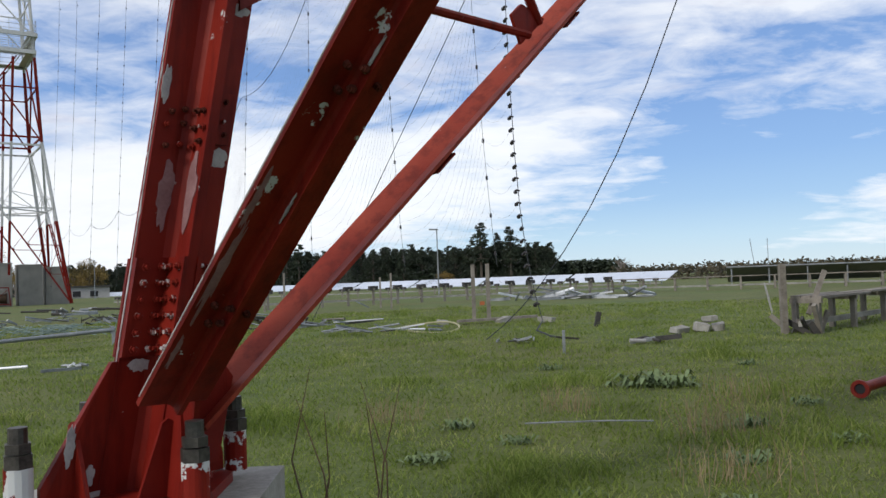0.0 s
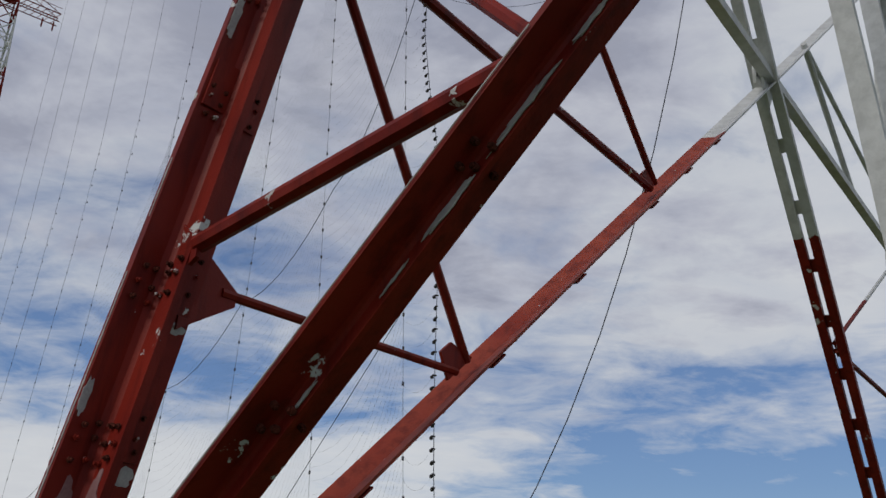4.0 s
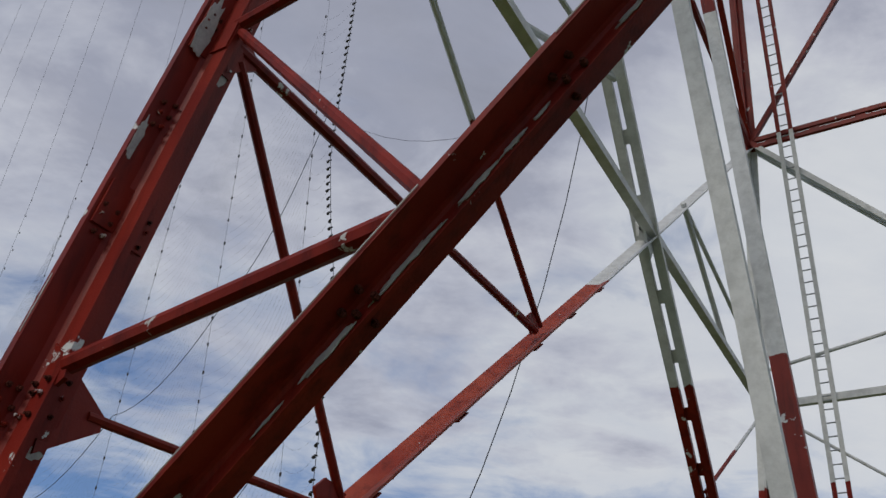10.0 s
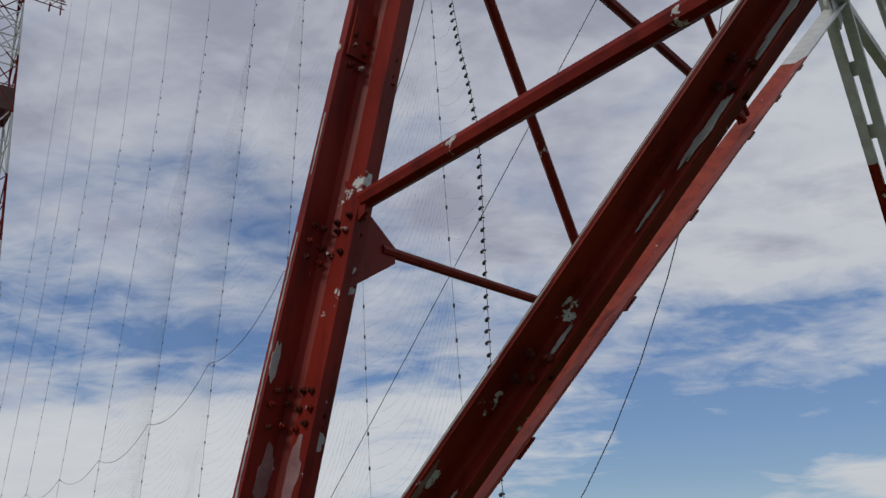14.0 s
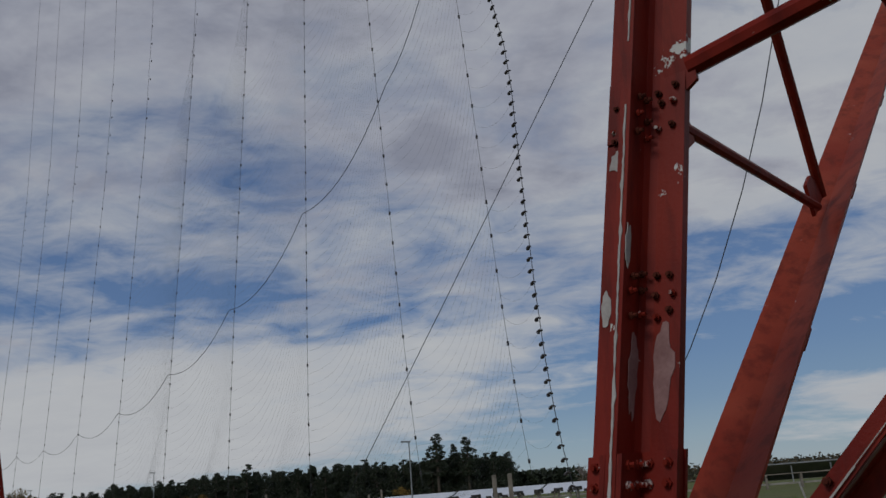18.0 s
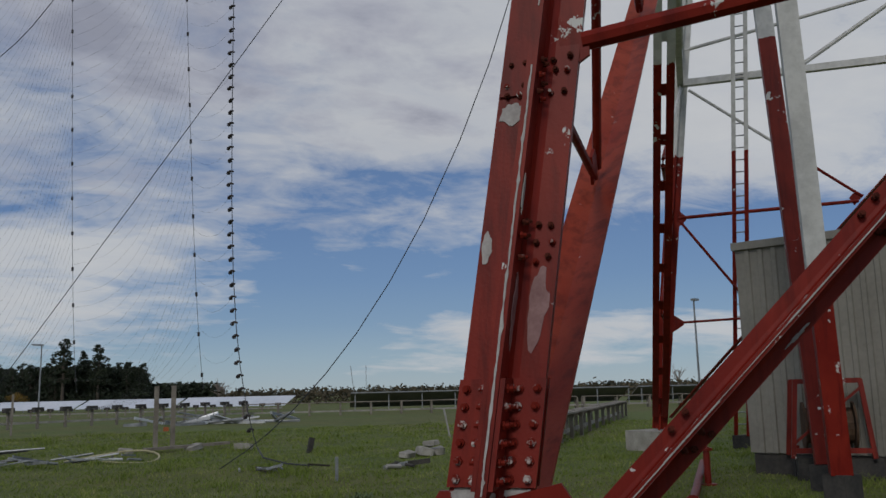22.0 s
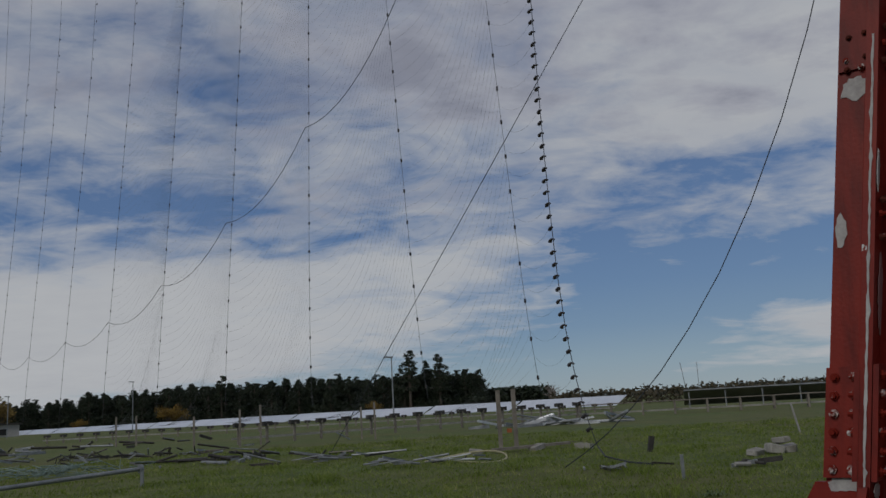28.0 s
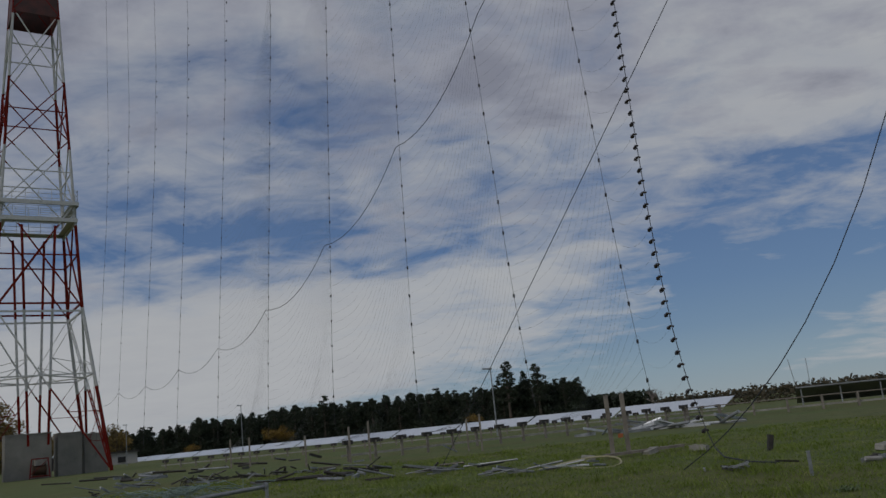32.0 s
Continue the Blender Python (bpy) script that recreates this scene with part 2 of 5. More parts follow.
DARK_BOX = material("dark_duct", mottled((0.02, 0.02, 0.02), (0.06, 0.055, 0.05), 3, 20), 0.8)
CLADDING = material("pale_cladding", mottled((0.17, 0.165, 0.145), (0.27, 0.26, 0.23), 0.9, 12, 0.3, 0.7), 0.55, 0.0)
# near-black fill that paints in the shade inside openings
DARK_GAP = material("dark_opening_fill", (lambda n, l, p: (0.015, 0.015, 0.017)), 0.8)
# panel glass: the white sky's reflection is put into its pale base colour
PANEL = material("solar_glass_sky_tinted", mottled((0.50, 0.56, 0.64), (0.62, 0.67, 0.74), 0.2, 2.0), 0.25, 0.0)
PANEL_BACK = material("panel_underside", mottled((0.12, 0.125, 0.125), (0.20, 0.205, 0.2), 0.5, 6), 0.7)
BARK = material("bark", mottled((0.05, 0.04, 0.03), (0.12, 0.10, 0.08), 4, 30), 0.9)
PINE_LEAF = material("pine_needles", mottled((0.008, 0.016, 0.008), (0.03, 0.045, 0.02), 0.35, 2.0), 0.8)
AUTUMN_LEAF = material("autumn_leaves", mottled((0.07, 0.066, 0.024), (0.27, 0.175, 0.045), 0.09, 0.9), 0.8)
GOLD_LEAF = material("golden_leaves", mottled((0.12, 0.07, 0.01), (0.30, 0.19, 0.03), 0.4, 3.0), 0.8)
SCRUB_LEAF = material("brown_scrub", mottled((0.035, 0.034, 0.02), (0.10, 0.08, 0.045), 0.3, 2.0), 0.9)
FAR_LEAF = material("far_woods", mottled((0.02, 0.028, 0.022), (0.055, 0.06, 0.045), 0.08, 0.5), 0.9)
TWIG = material("bare_twigs", mottled((0.16, 0.13, 0.11), (0.28, 0.24, 0.22), 0.5, 5.0), 0.9)


def grass_colour(node, link, pos):
    a = noise_at(node, link, pos, 0.09, 4.0)
    b = noise_at(node, link, pos, 0.7, 5.0, 0.6)
    c = noise_at(node, link, pos, 14.0, 6.0, 0.75)
    f = math_node(node, link, "ADD", math_node(node, link, "MULTIPLY", b, 0.5), math_node(node, link, "MULTIPLY", c, 0.5))
    green = ramp(node, link, f, [(0.3, (0.044, 0.064, 0.011)), (0.5, (0.083, 0.117, 0.022)), (0.7, (0.132, 0.162, 0.040))])
    straw = ramp(node, link, f, [(0.3, (0.055, 0.062, 0.014)), (0.7, (0.155, 0.146, 0.046))])
    return mix_colour(node, link, ramp(node, link, a, [(0.40, 0.0), (0.62, 0.75)]), green, straw)


GRASS = material("rough_grass", grass_colour, 1.0, 0, 0.03, 10)


# ---------------------------------------------------------------- mesh helpers
class Shape:
    """Collects vertices and faces of one mesh."""

    def __init__(self):
        self.v, self.f = [], []

    def prism(self, p, q, profile, xdir, cap=True, taper=1.0):
        """Extrudes a closed 2D profile from p to q; xdir gives the profile's first axis."""
        p, q = Vector(p), Vector(q)
        w = (q - p).normalized()
        xd = Vector(xdir)
        xd = (xd - w * xd.dot(w)).normalized()
        yd = w.cross(xd)
        n0, n = len(self.v), len(profile)
        self.v += [tuple(p + xd * a + yd * b) for a, b in profile]
        self.v += [tuple(q + xd * a * taper + yd * b * taper) for a, b in profile]
        self.f += [(n0 + k, n0 + (k + 1) % n, n0 + n + (k + 1) % n, n0 + n + k) for k in range(n)]
        if cap:
            self.f += [tuple(n0 + k for k in reversed(range(n))), tuple(n0 + n + k for k in range(n))]
        return self

    def sweep(self, points, profile, xdir, end=1.0):
        """One connected bar along a bent line, its section shrinking to end times its size."""
        n0, n = len(self.v), len(profile)
        pts = [Vector(p) for p in points]
        for k, p in enumerate(pts):
            w = (pts[min(k + 1, len(pts) - 1)] - pts[max(k - 1, 0)]).normalized()
            xd = Vector(xdir)
            xd = (xd - w * xd.dot(w)).normalized()
            yd = w.cross(xd)
            s = 1 + (end - 1) * max(0, k - 1) / max(1, len(pts) - 2)
            self.v += [tuple(p + xd * a * s + yd * b * s) for a, b in profile]
        for k in range(len(pts) - 1):
            o = n0 + k * n
            self.f += [(o + m, o + (m + 1) % n, o + n + (m + 1) % n, o + n + m) for m in range(n)]
        o = n0 + (len(pts) - 1) * n
        self.f += [tuple(n0 + k for k in reversed(range(n))), tuple(o + k for k in range(n))]
        return self

    def beam(self, p, q, a, b, xdir=(0, 0, 1)):
        """A box beam, a thick along xdir and b across."""
        return self.prism(p, q, [(-a / 2, -b / 2), (a / 2, -b / 2), (a / 2, b / 2), (-a / 2, b / 2)], xdir)

    def tube(self, p, q, r, n=8, taper=1.0):
        d = (Vector(q) - Vector(p))
        xd = (1, 0, 0) if abs(d.normalized().x) < 0.8 else (0, 0, 1)
        return self.prism(p, q, [(r * math.cos(k * math.tau / n), r * math.sin(k * math.tau / n)) for k in range(n)], xd, True, taper)

    def path(self, points, r, n=5):
        pts = [Vector(p) for p in points]
        d = (pts[-1] - pts[0]).normalized()
        ref = min(((1, 0, 0), (0, 1, 0), (0, 0, 1)), key=lambda e: abs(Vector(e).dot(d)))
        return self.sweep(pts, [(r * math.cos(k * math.tau / n), r * math.sin(k * math.tau / n)) for k in range(n)], ref)

    def box(self, lo, hi, m=None):
        n0 = len(self.v)
        for x in (lo[0], hi[0]):
            for y in (lo[1], hi[1]):
                for z in (lo[2], hi[2]):
                    c = Vector((x, y, z))
                    self.v.append(tuple(m @ c if m else c))
        self.f += [tuple(n0 + k for k in q) for q in ((0, 1, 3, 2), (4, 6, 7, 5), (0, 4, 5, 1), (2, 3, 7, 6), (0, 2, 6, 4), (1, 5, 7, 3))]
        return self

    def plate(self, outline, normal, thick):
        """A flat plate from a 3D outline, thickened along the normal."""
        n0, n = len(self.v), len(outline)
        d = Vector(normal).normalized() * thick / 2
        self.v += [tuple(Vector(p) - d) for p in outline] + [tuple(Vector(p) + d) for p in outline]
        self.f += [tuple(n0 + k for k in reversed(range(n))), tuple(n0 + n + k for k in range(n))]
        self.f += [(n0 + k, n0 + (k + 1) % n, n0 + n + (k + 1) % n, n0 + n + k) for k in range(n)]
        return self

    def mesh(self, name, mat, smooth=False):
        me = bpy.data.meshes.new(name)
        me.from_pydata(self.v, [], self.f)
        me.materials.append(mat)
        if smooth:
            me.shade_smooth()
        me.update()
        return me


def part(name, shape, mat, parent, label="", smooth=False):
    ob = new(name, shape.mesh(name, mat, smooth))
    ob.parent = parent
    if label:
        ob["label"] = label
    return ob


def thing(name, label, category, group="", kind="", at=(0, 0, 0)):
    ob = new(name)
    ob.location = at
    bpy.context.view_layer.update()
    return tagged(ob, label, category, group, kind)


def solid(name, shape, mat, label, category, group="", kind="", smooth=False):
    return tagged(new(name, shape.mesh(name, mat, smooth)), label, category, group, kind)


def cross_profile(w, t):
    """Plus-shaped section, as of two angles set corner to corner."""
    h = t / 2
    return [(w, -h), (w, h), (h, h), (h, w), (-h, w), (-h, h), (-w, h), (-w, -h), (-h, -h), (-h, -w), (h, -w), (h, -h)]


def uneven_cross(a, b, t):
    """Plus-shaped section with arms a and b long and their inner corners rounded off."""
    h, f = t / 2, t * 0.9
    out = []
    for sx, sy, first in ((1, 1, True), (-1, 1, False), (-1, -1, True), (1, -1, False)):
        run = [(sx * a, sy * h), (sx * (h + f), sy * h), (sx * (h + f * 0.3), sy * (h + f * 0.3)), (sx * h, sy * (h + f)), (sx * h, sy * b)]
        out += run if first else run[::-1]
    return out


def v3(xy, z):
    return Vector((xy[0], xy[1], z))


# ---------------------------------------------------------------- ground
def ground_height(x, y):
    r = math.hypot(x, y)
    h = 0.05 * noise.noise((x * 0.25, y * 0.25, 0.3)) + 0.03 * noise.noise((x * 0.9, y * 0.9, 1.3))
    far = min(1.0, max(0.0, (r - 40) / 80))
    return h * (1 - far) + far * 0.12 * noise.noise((x * 0.03, y * 0.03, 2.0))


def build_ground():
    sh, n = Shape(), 150
    k = np.linspace(-1, 1, n)
    c = np.sign(k) * (6 * np.abs(k) + 34 * np.abs(k) ** 3 + 2500 * np.abs(k) ** 9)
    for i, yy in enumerate(c + 12):
        for j, xx in enumerate(c + 2):
            sh.v.append((xx, yy, ground_height(xx, yy)))
    sh.f = [(i * n + j, i * n + j + 1, (i + 1) * n + j + 1, (i + 1) * n + j) for i in range(n - 1) for j in range(n - 1)]
    solid("ground", sh, GRASS, "rough green pasture with straw-coloured tufts", "ground", kind="structure", smooth=True)


build_ground()

# ---------------------------------------------------------------- the near tower
FOOT, TH, SIDE, SIDE_A, BAT, Z0, HT = Vector((-1.539, 4.203)), radians(43.7), 19.24, 16.6, 0.127, 0.514, 15.75
EB = Vector((math.sin(TH), math.cos(TH)))
EA = Vector((EB.y, -EB.x))
ARM_A, ARM_B = 0.190, 0.208       # reach of the near leg's flanges
HUB = SIDE * HT / (2 * (SIDE - BAT * HT))


def tower_frame(centre, th, side_levels, less=0.0):
    """Corner places of a square lattice tower: side_levels are (height, width) pairs."""
    eb = Vector((math.sin(th), math.cos(th)))
    ea = Vector((eb.y, -eb.x))
    zs, ws = [z for z, w in side_levels], [w for z, w in side_levels]

    def corner(i, j, z):
        w = float(np.interp(z, zs, ws)) / 2
        return v3(Vector(centre) + ea * (2 * i - 1) * max(w - less / 2, w * 0.8) + eb * (2 * j - 1) * w, z)
    return corner, ea, eb


def lattice_tower(name, label, centre, th, levels, mat, section, less=0.0):
    """Legs, braced panels, platform, equipment box and a crossarm at the head."""
    corner, ea, eb = tower_frame(centre, th, levels, less)
    top = levels[-1][0]
    root = thing(name, label, "tower", "row of radio towers", at=v3(centre, 0))

    def add(pname, sh, m=None, lab=""):
        inv = Matrix.Translation(-Vector(root.location))
        sh.v = [tuple(inv @ Vector(v)) for v in sh.v]
        return part(pname, sh, m or mat, root, lab)
    for i in (0, 1):
        for j in (0, 1):
            pts = [corner(i, j, z) for z, w in levels]
            add("leg", Shape().sweep(pts, section, v3(ea, 0), 0.6))
    sides = [((0, 0), (0, 1)), ((1, 0), (1, 1)), ((0, 0), (1, 0)), ((0, 1), (1, 1))]
    return root, add, corner, ea, eb, sides


def two_bar(sh, p, q, w, gap, xdir, step=1.1):
    """A member of two bars held apart by batten plates."""
    p, q = Vector(p), Vector(q)
    d = (q - p).normalized()
    side = Vector(xdir)
    side = (side - d * side.dot(d)).normalized()
    off = side * (gap + w) / 2
    sh.beam(p + off, q + off, w, w * 0.9, side)
    sh.beam(p - off, q - off, w, w * 0.9, side)
    length = (q - p).length
    k = step / 2
    while k < length:
        c = p + d * k
        sh.beam(c - d * 0.12, c + d * 0.12, gap + w, 0.03, side)
        k += step
    return sh


A_LEVELS = [(Z0, SIDE), (Z0 + HT, SIDE - 2 * BAT * HT), (31.0, 12.6), (60.0, 7.4), (82.0, 4.4)]
A_CENTRE = FOOT + EA * SIDE_A / 2 + EB * SIDE / 2
tower_a, add_a, corner_a, _, _, SIDES = lattice_tower(
    "radio_tower", "tall lattice radio tower with flaking red and white paint", A_CENTRE, TH, A_LEVELS, PAINT_A, uneven_cross(ARM_A, ARM_B, 0.05), SIDE - SIDE_A)


# sections: a star of two angles; a shallow pair of angles with a ridge along the middle
STAR = Vector((0.062, 0.05))
HEAVY = [(x + STAR.x, y + STAR.y) for x, y in uneven_cross(0.168, 0.082, 0.026)]
LIGHT = [(0.172, 0.052), (0.172, 0.076), (0.0, 0.132), (-0.155, 0.076), (-0.155, 0.052), (0.0, 0.104)]


def lower_panel(add, corner, sides, z0, ht, hub, heavy=-1):
    """The bottom bay: crossed diagonals to a hub plate, a girt through the hub and short struts between leg and diagonal."""
    for n, (a, b) in enumerate(sides):
        pa, pb = corner(*a, z0 + 0.35), corner(*b, z0 + 0.35)
        qa, qb = corner(*a, z0 + ht), corner(*b, z0 + ht)
        inward = (pb - pa).normalized()
        norm = inward.cross(Vector((0, 0, 1)))
        c = (corner(*a, z0 + hub) + corner(*b, z0 + hub)) / 2
        pa2, pb2 = pa + inward * 0.185, pb - inward * 0.185
        if n == heavy:      # this face's bracing lies on the outside of the leg
            pa2, pb2, c = pa2 + norm * 0.10 + inward * 0.11 + (c - pa2).normalized() * 0.25, pb2 + norm * 0.10 - inward * 0.11, c + norm * 0.455 - Vector((0, 0, 0.06))
        else:
            c = c - norm * 0.079
        sec = HEAVY if n == heavy else LIGHT
        add("diagonal", Shape().sweep([pa2, c, qb], sec, norm, 0.85), FADED_PAINT if heavy >= 0 and n == 0 else None)
        sh = Shape()
        two_bar(sh, pb2 - norm * 0.0, c, 0.15, 0.09, norm)
        two_bar(sh, c, qa, 0.15, 0.09, norm)
        add("double_diagonal", sh)
        ga, gb = corner(*a, z0 + hub), corner(*b, z0 + hub)
        add("girt", Shape().beam(ga, gb, 0.17, 0.15))
        for q, g in ((qa, ga), (qb, gb)):
            k = c + (q - c) * 0.25
            add("hanger_strut", Shape().tube(k, c + (g - c) * 0.62, 0.055))
            add("hanger_strut", Shape().tube(k, g + (q - g) * 0.12, 0.045))
        d1 = (c - pa).normalized()
        d2 = (c - pb).normalized()
        up = Vector((0, 0, 1))
        e = 0.55
        add("hub_plate", Shape().plate([c + d1 * e + up * .1, c + d1 * e - up * .2, c - up * .5, c + d2 * e - up * .2, c + d2 * e + up * .1, c - d1 * e + up * .1, c - d1 * e + up * .35, c + up * .5, c - d2 * e + up * .35], norm, 0.04))
        for p, q, f in ((a, pa2, 1), (b, pb2, -1)):
            def on_leg(h):
                return corner(*p, z0 + h)

            def on_diag(h):
                return q + (c - q) * ((h - 0.35) / (hub - 0.35))
            h1, h2 = 0.305 * hub, 0.608 * hub
            g = inward * f
            add("lower_strut", Shape().tube(on_leg(h1 + (0.12 if n == heavy else 0)) + g * (0.2 if n == heavy else 0.35), on_diag(h1 + (0.22 if n == heavy else 0.05)), 0.05 if n == heavy else 0.031))
            add("slant_strut", Shape().tube(on_leg(h2) + g * 0.2 - up * 0.1, on_diag(h1 + 0.15), 0.036))
            add("middle_strut", Shape().tube(on_leg(h2) + g * 0.15, on_diag(h2 + 0.1), 0.046))
            add("upper_slant_strut", Shape().tube(on_leg(hub) + g * 0.2 - up * 0.2, on_diag(h2 + 0.2), 0.038))
            for hh, ee in ((h1, 0.45), (h2, 0.35)):
                k = on_leg(hh)
                sz = 0.55 if n == heavy else 1.0
                k = k + up * (0.1 if n == heavy else 0)
                add("gusset", Shape().plate([k + g * 0.1 + up * 0.28 * sz, k + g * ee * sz + up * 0.03, k + g * ee * sz - up * 0.06, k + g * 0.1 - up * 0.28 * sz], norm, 0.025))
            for hh in (() if n == heavy else (h1 + 0.08, h2 + 0.12)):
                k = on_diag(hh)
                dd = (c - q).normalized()
                s1 = (-g + up * 0.7).normalized()
                add("gusset", Shape().plate([k - dd * 0.17, k + dd * 0.17, k + s1 * 0.22 + dd * 0.07, k + s1 * 0.22 - dd * 0.07], norm, 0.025))
    hubs = [(corner(*a, z0 + hub) + corner(*b, z0 + hub)) / 2 for a, b in sides]
    for i, j in (() if heavy >= 0 else ((0, 2), (0, 3), (1, 2), (1, 3))):
        add("plan_brace", Shape().tube(hubs[i], hubs[j], 0.09))


lower_panel(add_a, corner_a, SIDES, Z0, HT, HUB, 2)


def upper_panels(add, corner, sides, zs, w):
    for za, zb in zip(zs, zs[1:]):
        for a, b in sides:
            norm = (corner(*b, za) - corner(*a, za)).cross(Vector((0, 0, 1)))
            add("brace", Shape().beam(corner(*a, za), corner(*b, zb), w, w * 0.8, norm))
            add("brace", Shape().beam(corner(*b, za), corner(*a, zb), w, w * 0.8, norm))
            mid = (za + zb) / 2
            add("girt", Shape().beam(corner(*a, mid), corner(*b, mid), w * 0.8, w * 0.8))


upper_panels(add_a, corner_a, SIDES, [Z0 + HT, 31.0, 41.0, 50.0, 58.0, 65.0, 71.0, 76.5, 82.0], 0.15)
for a, b in SIDES:
    sh = Shape()
    two_bar(sh, corner_a(*a, Z0 + HT), corner_a(*b, Z0 + HT), 0.12, 0.09, (0, 0, 1))
    add_a("node_girt", sh)


def tower_head(add, corner, ea, eb, centre, zt, arm, w):
    """Crossarm of trussed steel with a railing, and the winch house at the very top."""
    c = Vector(centre)
    for s in (-1, 1):
        sh = Shape()
        for o in (-0.7, 0.7):
            for h, r in ((zt, arm), (zt + 1.4, arm)):
                sh.beam(v3(c + ea * o, h), v3(c + ea * o + eb * s * r, h), 0.12, 0.12)
            k = 0.0
            while k < arm - 0.8:
                sh.beam(v3(c + ea * o + eb * s * k, zt), v3(c + ea * o + eb * s * (k + 1.0), zt + 1.4), 0.08, 0.08)
                sh.beam(v3(c + ea * o + eb * s * (k + 1.0), zt), v3(c + ea * o + eb * s * (k + 1.0), zt + 1.4), 0.08, 0.08)
                k += 1.0
            sh.beam(v3(c + ea * o + eb * s * 1.5, zt + 4.2), v3(c + ea * o + eb * s * arm, zt + 1.4), 0.08, 0.08)
        add("crossarm", sh)
        rail = Shape()
        for o in (-0.8, 0.8):
            rail.tube(v3(c + ea * o + eb * s * arm, zt + 2.4), v3(c + ea * o, zt + 2.4), 0.04)
            for k in range(1, int(arm) + 1, 2):
                rail.tube(v3(c + ea * o + eb * s * k, zt + 1.4), v3(c + ea * o + eb * s * k, zt + 2.4), 0.03)
        add("railing", rail)
        add("hanger", Shape().tube(v3(c + eb * s * (arm - 0.6), zt), v3(c + eb * s * (arm - 0.6), zt - 1.6), 0.12))
        add("hanger", Shape().tube(v3(c + eb * s * (arm - 2.2), zt), v3(c + eb * s * (arm - 2.2), zt - 1.6), 0.12))
    sh = Shape()
    for i in (-1, 1):
        for j in (-1, 1):
            p = c + ea * i * w / 2 + eb * j * w / 2
            sh.beam(v3(p, zt - 1), v3(p, zt + 4.4), 0.2, 0.2, v3(ea, 0))
    for h in (zt + 1.5, zt + 4.3):
        for i in (-1, 1):
            sh.beam(v3(c + ea * i * w / 2 - eb * w / 2, h), v3(c + ea * i * w / 2 + eb * w / 2, h), 0.18, 0.18)
            sh.beam(v3(c + eb * i * w / 2 - ea * w / 2, h), v3(c + eb * i * w / 2 + ea * w / 2, h), 0.18, 0.18)
    add("head_frame", sh)
    add("head_floor", Shape().plate([v3(c + ea * i * w / 2 + eb * j * w / 2, zt + 1.45) for i, j in ((-1, -1), (1, -1), (1, 1), (-1, 1))], (0, 0, 1), 0.1))


tower_head(add_a, corner_a, EA, EB, A_CENTRE, 82.0, 8.0, 4.2)

# ---- second and third towers of the row
B_CENTRE, B_TH = Vector((-57.5, 108.3)), radians(56.0)
B_LEVELS = [(0.1, 15.3), (20.8, 9.95), (34.5, 8.55), (62.0, 5.6), (82.6, 3.7)]
tower_b, add_b, corner_b, EA2, EB2, _ = lattice_tower(
    "radio_tower", "tall lattice radio tower in red and white bands with a crossarm", B_CENTRE, B_TH, B_LEVELS, PAINT_B, cross_profile(0.21, 0.05))
lower_panel(add_b, corner_b, SIDES, 0.1, 20.7, 12.1)


def platform(add, corner, z, over=0.35):
    cs = [corner(i, j, z) for i, j in ((0, 0), (0, 1), (1, 1), (1, 0))]
    mid = sum(cs, Vector()) / 4
    outer = [mid + (c - mid) * (1 + over / 4) for c in cs]
    for k in range(4):
        p, q = outer[k], outer[(k + 1) % 4]
        add("platform_edge", Shape().beam(p, q, 0.5, 0.35))
        inner = Vector((mid - (p + q) / 2)).normalized() * 0.9
        add("platform_deck", Shape().plate([p, q, q + inner, p + inner], (0, 0, 1), 0.08))
        rail = Shape()
        for h in (0.6, 1.2, 1.8):
            rail.tube(p + Vector((0, 0, h)), q + Vector((0, 0, h)), 0.035, 6)
        for m in range(7):
            b = p + (q - p) * m / 6
            rail.tube(b, b + Vector((0, 0, 1.8)), 0.035, 6)
        add("railing", rail)


def equipment_box(add, corner, za, zb):
    sh = Shape()
    for k, (i, j) in enumerate(((0, 0), (0, 1), (1, 1), (1, 0))):
        i2, j2 = ((0, 1), (1, 1), (1, 0), (0, 0))[k]
        p, q, r, s = corner(i, j, za), corner(i2, j2, za), corner(i2, j2, zb), corner(i, j, zb)
        n = (q - p).cross(s - p)
        sh.plate([p, q, r, s], n, 0.15)
    add("equipment_box", sh, DARK_RED)


DARK_RED = material("sooty_red_sheet", mottled((0.03, 0.012, 0.01), (0.10, 0.02, 0.014), 0.6, 6), 0.6)
for zz in (20.3, 21.3):
    for a, b in SIDES:
        add_b("node_girt", Shape().beam(corner_b(*a, zz), corner_b(*b, zz), 0.22, 0.2))
upper_panels(add_b, corner_b, SIDES, [20.8, 34.5], 0.2)
upper_panels(add_b, corner_b, SIDES, [34.5, 43.4, 51.6, 62.0, 69.0, 74.0, 78.5, 82.6], 0.16)
platform(add_b, corner_b, 34.5)
platform(add_b, corner_b, 32.3, 0.1)
equipment_box(add_b, corner_b, 61.6, 65.2)
tower_head(add_b, corner_b, EA2, EB2, B_CENTRE, 82.6, 8.0, 3.7)


